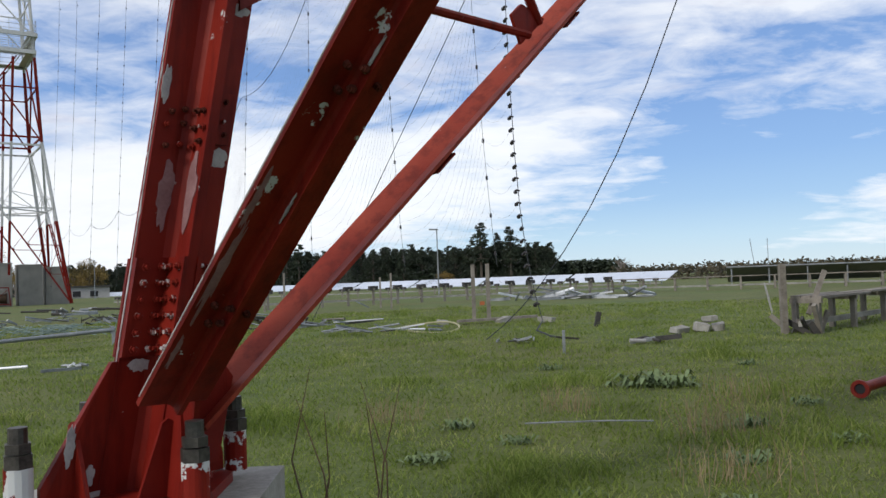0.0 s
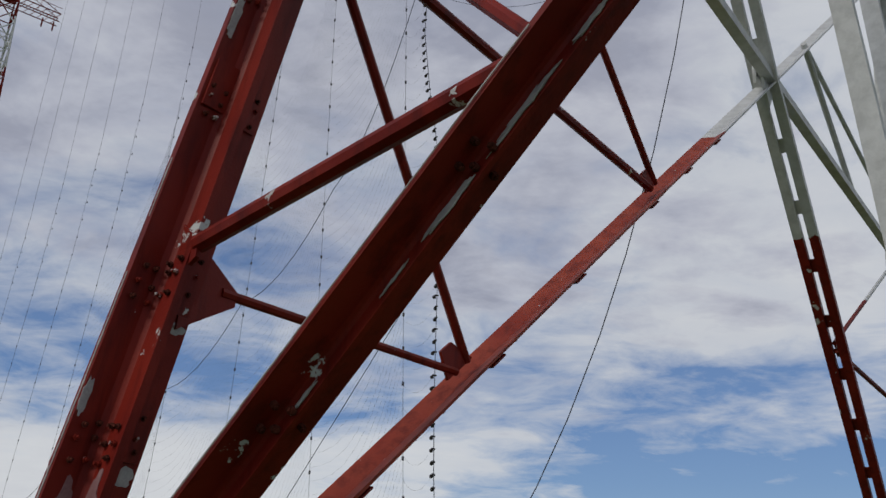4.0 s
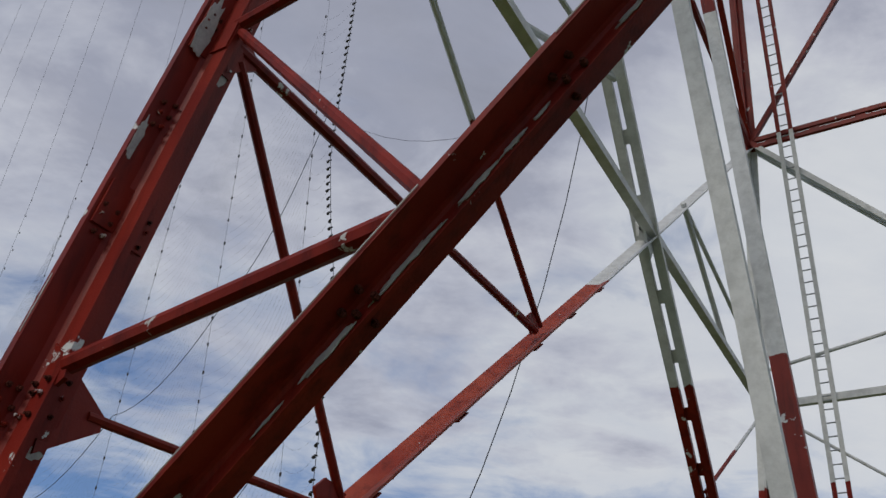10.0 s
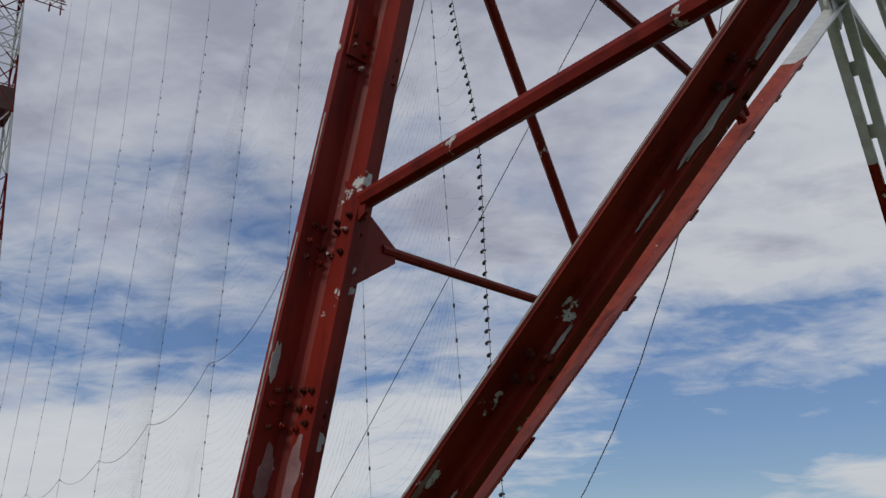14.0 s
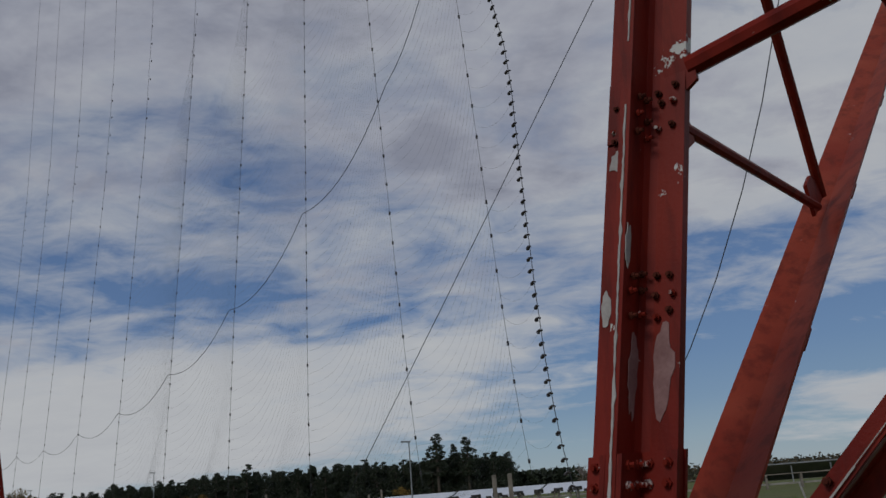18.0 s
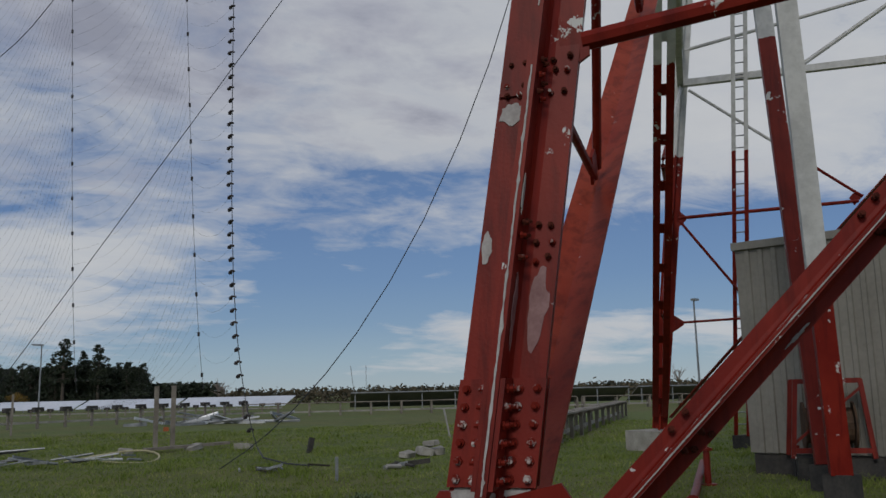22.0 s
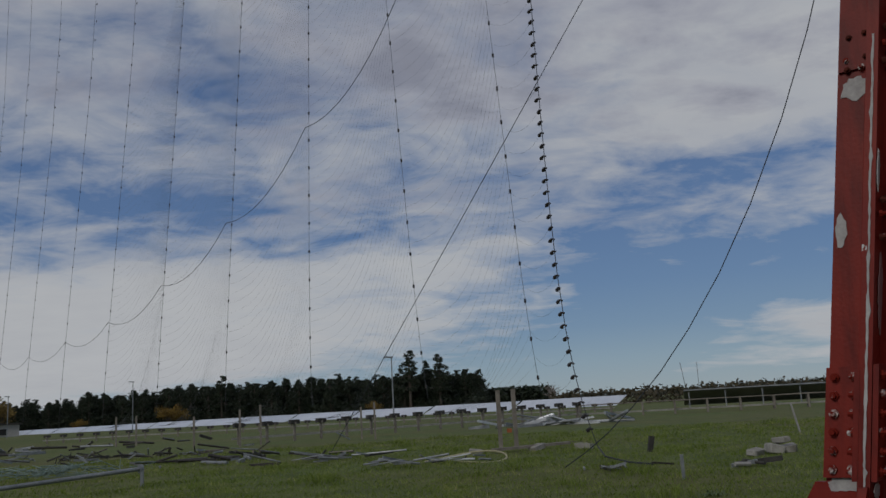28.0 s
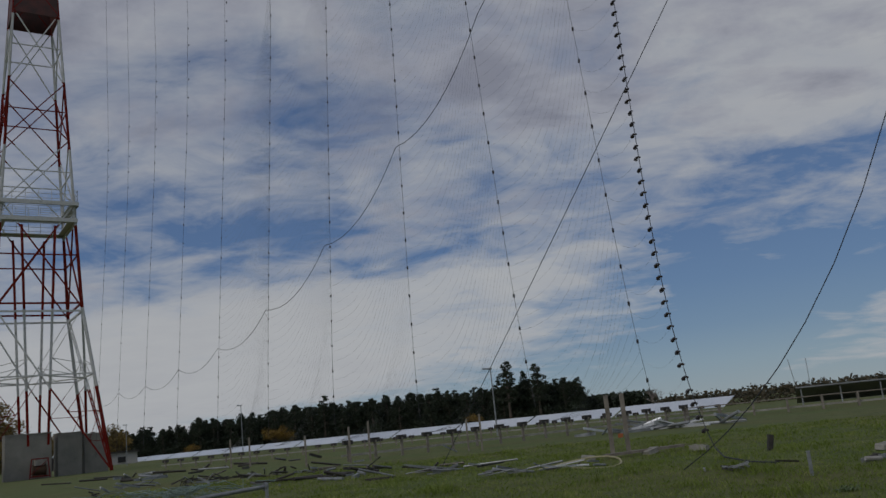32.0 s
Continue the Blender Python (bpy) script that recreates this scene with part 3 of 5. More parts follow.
def inner_posts(add, centre, ea, eb, half, feet, top, mats, w, z0):
    """Pairs of inner posts that spread apart with height; feet are (place, spread a metre) along the face."""
    for s in (-1, 1):
        for k, (o, g) in enumerate(feet):
            def at(z):
                return v3(Vector(centre) + ea * s * (half + 0.028 * z) + eb * (o + g * z), z)
            add("support_post", Shape().beam(at(z0), at(top), w, w * 0.85, v3(ea, 0)), mats[k] if s < 0 else None)
            p = at(0)
            add("post_foot", Shape().box((p.x - 0.17, p.y - 0.17, -0.1), (p.x + 0.17, p.y + 0.17, z0)), DARK_BOX)


inner_posts(add_a, A_CENTRE, EA, EB, SIDE_A / 2 - 2.746, ((8.862 - SIDE / 2, -0.065), (10.276 - SIDE / 2, 0.106)), 31.0, (PAINT_POST, None), 0.27, 0.4)
inner_posts(add_b, B_CENTRE, EA2, EB2, 3.6, ((-1.0, -0.03), (1.0, 0.03)), 31.5, (None, None), 0.33, 0.1)

C_CENTRE, C_TH = Vector((-142.4, 223.0)), radians(56.0)
C_LEVELS = [(0.1, 8.2), (10.0, 6.6), (20.3, 4.9), (33.0, 3.4), (41.0, 2.7)]
tower_c, add_c, corner_c, EA3, EB3, _ = lattice_tower(
    "radio_tower", "far lattice radio tower in red and white with a wide crossarm", C_CENTRE, C_TH, C_LEVELS, PAINT_C, cross_profile(0.3, 0.07))
upper_panels(add_c, corner_c, SIDES, [0.1, 9.0, 15.0, 21.0, 26.0, 31.0, 36.0, 41.0], 0.24)
tower_head(add_c, corner_c, EA3, EB3, C_CENTRE, 40.0, 7.3, 2.7)


# ---- worn places, edge line and bolts on the near thick diagonal
def heavy_axis():
    a, b = SIDES[2]
    pa, pb = corner_a(*a, Z0 + 0.35), corner_a(*b, Z0 + 0.35)
    inward = (pb - pa).normalized()
    norm = inward.cross(Vector((0, 0, 1)))
    p = pa + inward * 0.295 + norm * 0.10
    c = (corner_a(*a, Z0 + HUB) + corner_a(*b, Z0 + HUB)) / 2 + norm * 0.455 - Vector((0, 0, 0.06))
    w = (c - p).normalized()
    xd = (norm - w * norm.dot(w)).normalized()
    return p, c, w, xd, w.cross(xd)


def heavy_wear():
    p, c, w, xd, yd = heavy_axis()
    length = (c - p).length
    rng = random.Random(12)

    def at(s, x, y):
        return p + w * s + xd * x + yd * y

    def film(outline, normal, mat, pname):
        add_a(pname, Shape().plate(outline, normal, 0.004), mat)
    # pale scraped line along the outer edge
    s = 0.3
    while s < length - 0.5:
        l = rng.uniform(0.15, 0.6)
        if rng.random() < 0.7:
            h = rng.uniform(0.0015, 0.004)
            film([at(s, 0.2325, 0.05 - h), at(s + l, 0.2325, 0.05 - h * rng.uniform(0.3, 1)), at(s + l, 0.2325, 0.05 + h), at(s, 0.2325, 0.05 + h * rng.uniform(0.3, 1))], xd, PRIMER_MAT, "scraped_edge")
        s += l
    # flaked patches on the narrow flange and on the wide one beside it
    for f, l, wide in ((0.252, 0.30, 1.0), (0.290, 0.45, 1.0), (0.322, 0.26, 0.8), (0.225, 0.18, 0.4), (0.338, 0.16, 0.7), (0.352, 0.1, 0.6), (0.12, 0.14, 0.5), (0.18, 0.16, 0.6), (0.40, 0.3, 0.8), (0.52, 0.4, 0.6)):
        n, out = 30, []
        for k in range(n):
            t, m = k * math.tau / n, rng.uniform(0.5, 1.1)
            out.append(at(f * length + math.cos(t) * l / 2 * m, 0.0765, 0.112 + 0.017 * wide * math.sin(t) * min(1.0, m)))
        film(out, xd, PRIMER_MAT, "bare_patch")
    for f, x, l, wide in ((0.09, 0.185, 0.6, 0.55), (0.12, 0.2, 0.3, 0.4), (0.05, 0.19, 0.2, 0.35)):
        n, out = 30, []
        for k in range(n):
            t, m = k * math.tau / n, rng.uniform(0.55, 1.1)
            out.append(at(f * length + math.cos(t) * l / 2 * m, x + 0.045 * wide * math.sin(t) * m, 0.0645))
        film(out, yd, PINK_MAT, "bare_patch")
    s = 0.75
    while s < length - 0.4:
        for ds, x, y, n in ((0.0, 0.115, 0.063, yd), (0.1, 0.13, 0.063, yd), (0.03, 0.075, 0.105, xd), (0.12, 0.075, 0.115, xd), (0.03, 0.075, -0.01, xd), (0.12, 0.075, -0.015, xd), (0.05, -0.05, 0.063, yd)):
            q = at(s + ds, x, y)
            add_a("bolt", Shape().tube(q, q + n * 0.022, 0.016, 6).tube(q + n * 0.02, q + n * 0.032, 0.009, 6), BOLT_STEEL)
        s += 1.15


heavy_wear()


def light_wear():
    """Step plates and bolts along the near thin diagonal."""
    a, b = SIDES[0]
    pa, pb = corner_a(*a, Z0 + 0.35), corner_a(*b, Z0 + 0.35)
    inward = (pb - pa).normalized()
    norm = inward.cross(Vector((0, 0, 1)))
    p, c = pa + inward * 0.185, (corner_a(*a, Z0 + HUB) + corner_a(*b, Z0 + HUB)) / 2 - norm * 0.079
    w = (c - p).normalized()
    xd = (norm - w * norm.dot(w)).normalized()
    yd = w.cross(xd)
    length, rng = (c - p).length, random.Random(6)
    for f in (0.165, 0.30, 0.42, 0.57, 0.66, 0.75):
        q = p + w * f * length
        add_a("step_plate", Shape().beam(q + xd * 0.1 + yd * 0.104, q + xd * 0.1 + yd * 0.104 + w * 0.2, 0.12, 0.014, xd))
    for f in (0.075, 0.16, 0.245, 0.33, 0.41, 0.5, 0.6):
        for side in (-0.075, 0.085):
            q = p + w * (f * length + side) + xd * side + yd * 0.10
            add_a("bolt", Shape().tube(q, q + yd * 0.02, 0.02, 6), BOLT_STEEL)
    for f, l in ((0.09, 0.3), (0.13, 0.12), (0.19, 0.1), (0.05, 0.2)):
        out = []
        for k in range(14):
            t, m = k * math.tau / 14, rng.uniform(0.6, 1.1)
            x = 0.10 + 0.035 * math.sin(t) * m
            out.append(p + w * (f * length + math.cos(t) * l / 2 * m) + xd * x + yd * (0.128 - 0.053 * x / 0.168))
        add_a("bare_patch", Shape().plate(out, yd, 0.004), PINK_MAT)


light_wear()


# ---------------------------------------------------------------- the corner leg seen close: foot, splices, bolts
def leg_point(z, a=0.0, b=0.0):
    """A place beside the near leg: z high, a and b metres along the two faces."""
    return v3(FOOT + (EA + EB) * BAT * (z - Z0) + EA * a + EB * b, z)


EA3D, EB3D = v3(EA, 0), v3(EB, 0)


def near(pname, sh, m=PAINT_A, lab=""):
    inv = -Vector(tower_a.location)
    sh.v = [tuple(Vector(v) + inv) for v in sh.v]
    return part(pname, sh, m, tower_a, lab)


def bolt_shape(p, n, r=0.017, h=0.018):
    p, n = Vector(p), Vector(n).normalized()
    sh = Shape().tube(p, p + n * h * 0.65, r, 6).tube(p + n * h * 0.65, p + n * h * 1.5, r * 0.55, 6)
    return sh


def flange_plate(direction, lo, hi, z_lo, z_hi, side, thick=0.022):
    """A plate lying on one side of a leg flange: direction 'a' or 'b', reach lo..hi, side +1 or -1 across."""
    across = EB3D if direction == "a" else EA3D
    def at(r, z):
        return (leg_point(z, r, 0) if direction == "a" else leg_point(z, 0, r)) + across * side * (0.026 + thick / 2)
    return [at(lo, z_lo), at(hi, z_lo), at(hi, z_hi), at(lo, z_hi)], across


def foot_assembly():
    # base splice: cover plates with rows of bolts on each flange, both sides
    for d in "ab":
        for s in (-1, 1):
            for side in (-1, 1):
                out, across = flange_plate(d, s * 0.045, s * (0.2 if d == "a" else 0.212), 1.19, 1.66, side)
                cover = near("splice_plate", Shape().plate(out, across, 0.022))
                for row in range(6):
                    z = 1.225 + row * 0.078
                    for col in (0.082, 0.162):
                        p = (leg_point(z, s * col, 0) if d == "a" else leg_point(z, 0, s * col)) + across * side * 0.046
                        near("bolt", bolt_shape(p, across * side, 0.021, 0.022), PAINT_BOLT).parent = cover
    # white edge strip left where the flange edges were scraped
    rng, z = random.Random(31), 1.15
    while z < 3.7:
        l = rng.uniform(0.12, 0.4)
        if z < 1.72 or rng.random() < 0.85:
            left, right = [], []
            for m in range(9):
                zz = z + l * m / 8
                blob = 2.2 if rng.random() < 0.12 else 1.0
                left.append(leg_point(zz, -rng.uniform(0.002, 0.007) * blob, -0.2115))
                right.append(leg_point(zz, rng.uniform(0.002, 0.006) * blob, -0.2115))
            near("scraped_edge", Shape().plate(left + right[::-1], EB3D, 0.005), PRIMER_MAT)
        z += l
    # spreading foot plates with ribs
    for d, e in (("a", EA3D), ("b", EB3D)):
        for s in (-1, 1):
            w = e * s
            across = EB3D if d == "a" else EA3D
            foot, low = leg_point(Z0 + 0.03), leg_point(1.17)
            near("foot_plate", Shape().plate([foot, foot + w * 0.47, foot + w * 0.47 + Vector((0, 0, 0.08)), low + w * 0.24, low], across, 0.035))
            for side in (-1, 1):
                q = foot + w * 0.31
                near("rib", Shape().plate([q, q + across * side * 0.16, q + across * side * 0.03 + Vector((0, 0, 0.34)), q + Vector((0, 0, 0.36))], w, 0.02))
            b = foot + w * 0.555
            sleeve = near("anchor_tube", Shape().tube(b - Vector((0, 0, 0.02)), b + Vector((0, 0, 0.19)), 0.062, 14), FLAKED)
            near("anchor_nut", Shape().tube(b + Vector((0, 0, 0.19)), b + Vector((0, 0, 0.25)), 0.066, 6).tube(b + Vector((0, 0, 0.257)), b + Vector((0, 0, 0.30)), 0.06, 6), NUT_STEEL, "dark greased double nut").parent = sleeve
            near("anchor_bolt", Shape().tube(b + Vector((0, 0, 0.30)), b + Vector((0, 0, 0.37)), 0.042, 12), NUT_STEEL).parent = sleeve
    c = leg_point(Z0)
    near("base_plate", Shape().plate([c + EA3D * i + EB3D * j for i, j in ((0.48, 0.1), (0.1, 0.48), (-0.1, 0.48), (-0.48, 0.1), (-0.48, -0.1), (-0.1, -0.48), (0.1, -0.48), (0.48, -0.1))], (0, 0, 1), 0.05))


FLAKED = material("badly_flaked_paint", banded_paint((90,), 100.0, 0.54), 0.6, 0, 0.002, 40, gloss=0.15)
PAINT_BOLT = material("painted_bolts", mottled((0.16, 0.014, 0.008), (0.50, 0.46, 0.44), 14, 40, 0.52, 0.60), 0.7, gloss=0.12)
foot_assembly()
# the diagonals leave the foot over two gusset plates
for e, n in ((EA3D, EB3D), (EB3D, EA3D)):
    k = leg_point(0.95)
    near("diagonal_gusset", Shape().plate([k + e * 0.1 - Vector((0, 0, 0.35)), k + e * 0.36 - Vector((0, 0, 0.35)), k + e * 0.46 + Vector((0, 0, 0.08)), k + e * 0.34 + Vector((0, 0, 0.26)), k + e * 0.1 + Vector((0, 0, 0.2))], n, 0.03))

# clip plates and bolt groups up the leg
for z, h, d, s, side in ((2.36, 0.26, "b", 1, 1), (3.14, 0.30, "b", 1, 1), (4.25, 0.26, "b", 1, 1), (3.2, 0.3, "a", -1, -1), (5.9, 0.7, "b", -1, 1), (4.3, 0.3, "b", -1, 1), (5.9, 0.7, "b", 1, 1), (5.9, 0.6, "a", 1, -1)):
    out, across = flange_plate(d, s * 0.04, s * 0.186, z - h / 2, z + h / 2, side, 0.014)
    near("clip_plate", Shape().plate(out, across, 0.014))
random.seed(11)
for z, d, s, side in ((2.3, "b", -1, 1), (2.36, "b", 1, 1), (3.1, "b", -1, 1), (3.2, "b", 1, 1), (3.12, "a", -1, -1), (3.15, "a", 1, -1), (4.2, "b", -1, 1), (4.25, "b", 1, 1), (5.8, "b", -1, 1), (6.0, "b", 1, 1), (2.3, "a", 1, -1), (5.0, "b", -1, 1)):
    across = EB3D if d == "a" else EA3D
    for k in range(6):
        zz, r = z + (k % 3 - 1) * 0.085 + random.uniform(-0.02, 0.02), s * (0.075 + 0.075 * (k // 3) + random.uniform(-0.015, 0.015))
        p = (leg_point(zz, r, 0) if d == "a" else leg_point(zz, 0, r)) + across * side * 0.03
        near("bolt", bolt_shape(p, across * side, 0.016, 0.02), BOLT_STEEL if k % 4 else PAINT_BOLT)


def patch(d, r, z, w, h, side, mat, seed, off=0.0278, pname="bare_patch"):
    """A flaked place: a thin film with a ragged outline lying on a flange."""
    rng = random.Random(seed)
    across = EB3D if d == "a" else EA3D
    n, out = 22, []
    for k in range(n):
        t = k * math.tau / n
        m = rng.uniform(0.72, 1.08)
        a, b = math.cos(t) * w / 2 * m, math.sin(t) * h / 2 * m
        base = leg_point(z + b, r + a, 0) if d == "a" else leg_point(z + b, 0, r + a)
        out.append(base + across * side * off)
    near(pname, Shape().plate(out, across, 0.003), mat)


patch("b", -0.11, 1.97, 0.085, 0.36, 1, PINK_MAT, 1)
patch("a", 0.12, 1.98, 0.10, 0.40, -1, PINK_MAT, 2)
patch("b", -0.19, 2.50, 0.05, 0.20, 1, PRIMER_MAT, 3)
patch("a", -0.158, 2.28, 0.06, 0.16, -1, PRIMER_MAT, 4)
patch("b", 0.13, 2.16, 0.15, 0.11, 1, PRIMER_MAT, 5)
patch("b", 0.13, 2.92, 0.15, 0.07, 1, PRIMER_MAT, 6)
patch("a", -0.115, 2.96, 0.14, 0.13, -1, PRIMER_MAT, 7)
patch("b", -0.18, 4.75, 0.06, 0.36, 1, PRIMER_MAT, 8)
patch("b", -0.14, 5.75, 0.13, 0.6, 1, PRIMER_MAT, 9, 0.052)
patch("b", 0.12, 5.55, 0.12, 0.22, 1, PRIMER_MAT, 10)
patch("b", -0.1, 1.145, 0.14, 0.07, 1, PRIMER_MAT, 12)
patch("a", -0.12, 1.16, 0.15, 0.07, -1, PRIMER_MAT, 13)
patch("a", 0.12, 1.16, 0.15, 0.06, -1, PRIMER_MAT, 14)
patch("b", -0.38, 0.80, 0.05, 0.20, 1, PRIMER_MAT, 15, 0.0205)
patch("b", -0.16, 0.70, 0.05, 0.20, 1, PRIMER_MAT, 16, 0.0205)
patch("b", -0.27, 0.64, 0.06, 0.12, 1, PRIMER_MAT, 17, 0.0205)
patch("b", -0.2, 0.545, 0.3, 0.05, 1, PRIMER_MAT, 18, 0.0205)

# concrete feet under the four legs
for i in (0, 1):
    for j in (0, 1):
        c = corner_a(i, j, 0)
        m = Matrix.Translation((c.x, c.y, 0)) @ Matrix.Rotation(-TH + radians(45), 4, "Z")
        sh = Shape().box((-0.62, -0.62, -0.4), (0.62, 0.62, Z0 - 0.03), m)
        solid("concrete_footing", sh, CONCRETE, "weathered concrete footing under a tower leg", "footing", "tower footings")


def W(u, v, z=0.0):
    """A place inside the near tower: u along one face, v along the other."""
    return v3(FOOT + EA * u + EB * v, z)


# ladder leaning with the next leg
LAD = EA3D * 0.06 - EB3D * 0.182 + Vector((0, 0, 1))
ladder = thing("ladder", "tall narrow steel ladder in red and white paint", "ladder", at=W(2.0, 19.65, 0.0))
for s in (-1, 1):
    p = EA3D * s * 0.15
    part("stile", Shape().beam(p + LAD * 0.3, p + LAD * 31, 0.10, 0.08, EA3D), PAINT_A, ladder)
rung_mesh = Shape().tube(EA3D * -0.15, EA3D * 0.15, 0.016, 6).mesh("rung", GALV)
for k in range(100):
    z = 0.6 + k * 0.3
    ob = new("rung", rung_mesh)
    ob.parent, ob.location = ladder, LAD * z
part("foot_block", Shape().box((-0.2, -0.12, -0.1), (0.2, 0.12, 0.32)), DARK_BOX, ladder)


# ---------------------------------------------------------------- cabins
def cabin(name, label, m, lx, ly, h, ribs=True, door=None):
    """A sheet-clad equipment cabin, its corner at the origin of m, with ribbed walls, a flat roof and a plinth."""
    root = thing(name, label, "cabin", "equipment cabins")
    root.matrix_world = m
    part("plinth", Shape().box((0.05, 0.05, -0.6), (lx - 0.05, ly - 0.05, 0.0)), CONCRETE, root)
    for a, b, n in (((0, 0), (lx, 0), (0, -1)), ((lx, 0), (lx, ly), (1, 0)), ((lx, ly), (0, ly), (0, 1)), ((0, ly), (0, 0), (-1, 0))):
        sh = Shape()
        a, b, n = Vector((*a, 0)), Vector((*b, 0)), Vector((*n, 0))
        length = (b - a).length
        d = (b - a).normalized()
        prof = []
        k = 0.0
        while k < length - 0.01:
            w = min(0.24, length - k)
            prof += [a + d * k, a + d * (k + w * 0.55), a + d * (k + w * 0.62) + n * (0.035 if ribs else 0), a + d * (k + w * 0.93) + n * (0.035 if ribs else 0)]
            k += w
        prof.append(b)
        n0 = len(sh.v)
        sh.v += [tuple(p) for p in prof] + [tuple(p + Vector((0, 0, h))) for p in prof] + [tuple(p - n * 0.06) for p in (a, b)] + [tuple(p - n * 0.06 + Vector((0, 0, h))) for p in (a, b)]
        c = len(prof)
        sh.f += [(k, k + 1, c + k + 1, c + k) for k in range(c - 1)] + [(2 * c, 2 * c + 1, 2 * c + 3, 2 * c + 2)]
        part("wall", sh, CLADDING, root)
    part("roof", Shape().box((-0.08, -0.08, h), (lx + 0.08, ly + 0.08, h + 0.14)), CLADDING, root)
    if door:
        x0, w, dh = door
        # flat dark panel on the wall, the doorway's inner shade put into its colour
        part("door", Shape().box((x0, -0.05, 0.0), (x0 + w, -0.02, dh)), DARK_GAP, root, "near-black panel for the shade inside an open doorway")
    return root


def turned(p, az):
    """A frame at p whose x axis points along the azimuth az (degrees from +y, clockwise)."""
    return Matrix.Translation(p) @ Matrix.Rotation(radians(90 - az), 4, "Z")


CAB = W(1.87, 12.75, 0.40)
cabin("equipment_cabin", "tall pale grey cabin clad in ribbed sheet inside the tower", turned(CAB, 157.0), 6.4, 3.2, 3.65)
bpos = lambda a, b: v3(B_CENTRE + EA2 * a + EB2 * b, 0.05)
BAZ = 56.0
cabin("equipment_cabin", "pale grey cabin under the second tower", turned((-58.34, 103.06, 0.0), BAZ), 5.1, 3.0, 5.3, False)
cabin("equipment_cabin", "pale grey cabin under the second tower", turned((-54.0, 107.3, 0.0), BAZ), 2.8, 3.0, 5.1, False)
cabin("equipment_cabin", "pale grey cabin under the second tower", turned((-52.0, 110.4, 0.0), BAZ), 2.8, 3.0, 4.8, False)
cabin("equipment_cabin", "pale grey cabin with a dark doorway beside the second tower", turned((-62.3, 96.2, 0.0), BAZ - 14), 3.0, 4.2, 5.25, False, (0.5, 0.9, 2.4))
cabin("equipment_cabin", "small pale cabin beside the far tower", turned((-130.1, 186.9, 0.0), BAZ), 3.4, 3.5, 5.4, False)


def winch_frame(m, s, label):
    """A red steel frame with a rusty winch drum standing between the support posts."""
    root = thing("winch_frame", label, "winch")
    root.matrix_world = m
    for x in (-0.75, 0.75):
        for y in (-0.5, 0.5):
            part("post", Shape().beam((x * s, y * s, 0), (x * 0.8 * s, y * s, 1.55 * s), 0.09 * s, 0.09 * s, (1, 0, 0)), RED_PAINT, root)
    for y in (-0.5, 0.5):
        part("rail", Shape().beam((-0.62 * s, y * s, 1.52 * s), (0.62 * s, y * s, 1.52 * s), 0.1 * s, 0.08 * s), RED_PAINT, root)
        part("rail", Shape().beam((-0.78 * s, y * s, 0.15 * s), (0.78 * s, y * s, 0.15 * s), 0.1 * s, 0.08 * s), RED_PAINT, root)
        part("cross_brace", Shape().beam((-0.7 * s, y * s, 0.3 * s), (0.62 * s, y * s, 1.4 * s), 0.05 * s, 0.05 * s), RED_PAINT, root)
    drum = part("drum", Shape().tube((-0.45 * s, 0, 0.62 * s), (0.45 * s, 0, 0.62 * s), 0.36 * s, 18), RUST, root, "rusty brown cable drum")
    for x in (-0.47, 0.47):
        part("drum_flange", Shape().tube((x * s, 0, 0.62 * s), ((x + 0.04) * s, 0, 0.62 * s), 0.48 * s, 20), RUST, drum)
    part("counterweight", Shape().box((-0.3 * s, -0.3 * s, 1.0 * s), (0.3 * s, 0.3 * s, 1.45 * s)), CONCRETE, root)
    return root


RUST = material("rusty_iron", mottled((0.035, 0.02, 0.012), (0.12, 0.07, 0.04), 5, 40), 0.85)
winch_frame(turned(W(3.05, 12.05, 0.38), 133.7), 0.82, "red steel winch frame with a rusty drum between the posts")
winch_frame(turned(bpos(4.3, 0.0), BAZ), 1.5, "red steel winch frame under the second tower")

# ---------------------------------------------------------------- wires of the aerial curtain
ROW_AZ = radians(-33.6)
ROWD = v3((math.sin(ROW_AZ), math.cos(ROW_AZ)), 0)
ROW0 = Vector((14.516, 5.659, 0))


def R(u, z):
    """A place in the curtain's plane: u metres from the near tower, z high."""
    return ROW0 + ROWD * u + Vector((0, 0, z))


def hang(p, q, sag, n=10):
    p, q = Vector(p), Vector(q)
    return [p + (q - p) * (k / n) - Vector((0, 0, sag * 4 * (k / n) * (1 - k / n))) for k in range(n + 1)]


curtain = thing("aerial_curtain", "slack aerial curtain of thin wires hung between the towers", "antenna")


def edge_u(z):
    f = min(1.0, max(0.0, (z - 13.5) / 8.0))
    return 22.5 - 1.25 * math.exp(-z / 2.6) + 1.3 * f * f * (3 - 2 * f) - 0.03 * max(0.0, z - 21)


zs = [0.25, 0.6, 1.0, 1.6, 2.4, 3.5, 5, 7, 9, 10.5, 12, 13.5, 15, 16.5, 18, 21, 24, 28, 38, 50, 62, 74]
part("edge_rope", Shape().path([R(edge_u(z), z) for z in zs], 0.012), ROPE, curtain)
random.seed(5)
ins = Shape().tube((-0.05, 0, 0.0), (0.05, 0, 0.03), 0.028, 7).tube((0.05, 0, 0.03), (0.15, 0, -0.05), 0.04, 7).tube((0.09, 0, -0.01), (0.12, 0, -0.035), 0.06, 7)
ins_mesh = ins.mesh("insulator", INSUL)
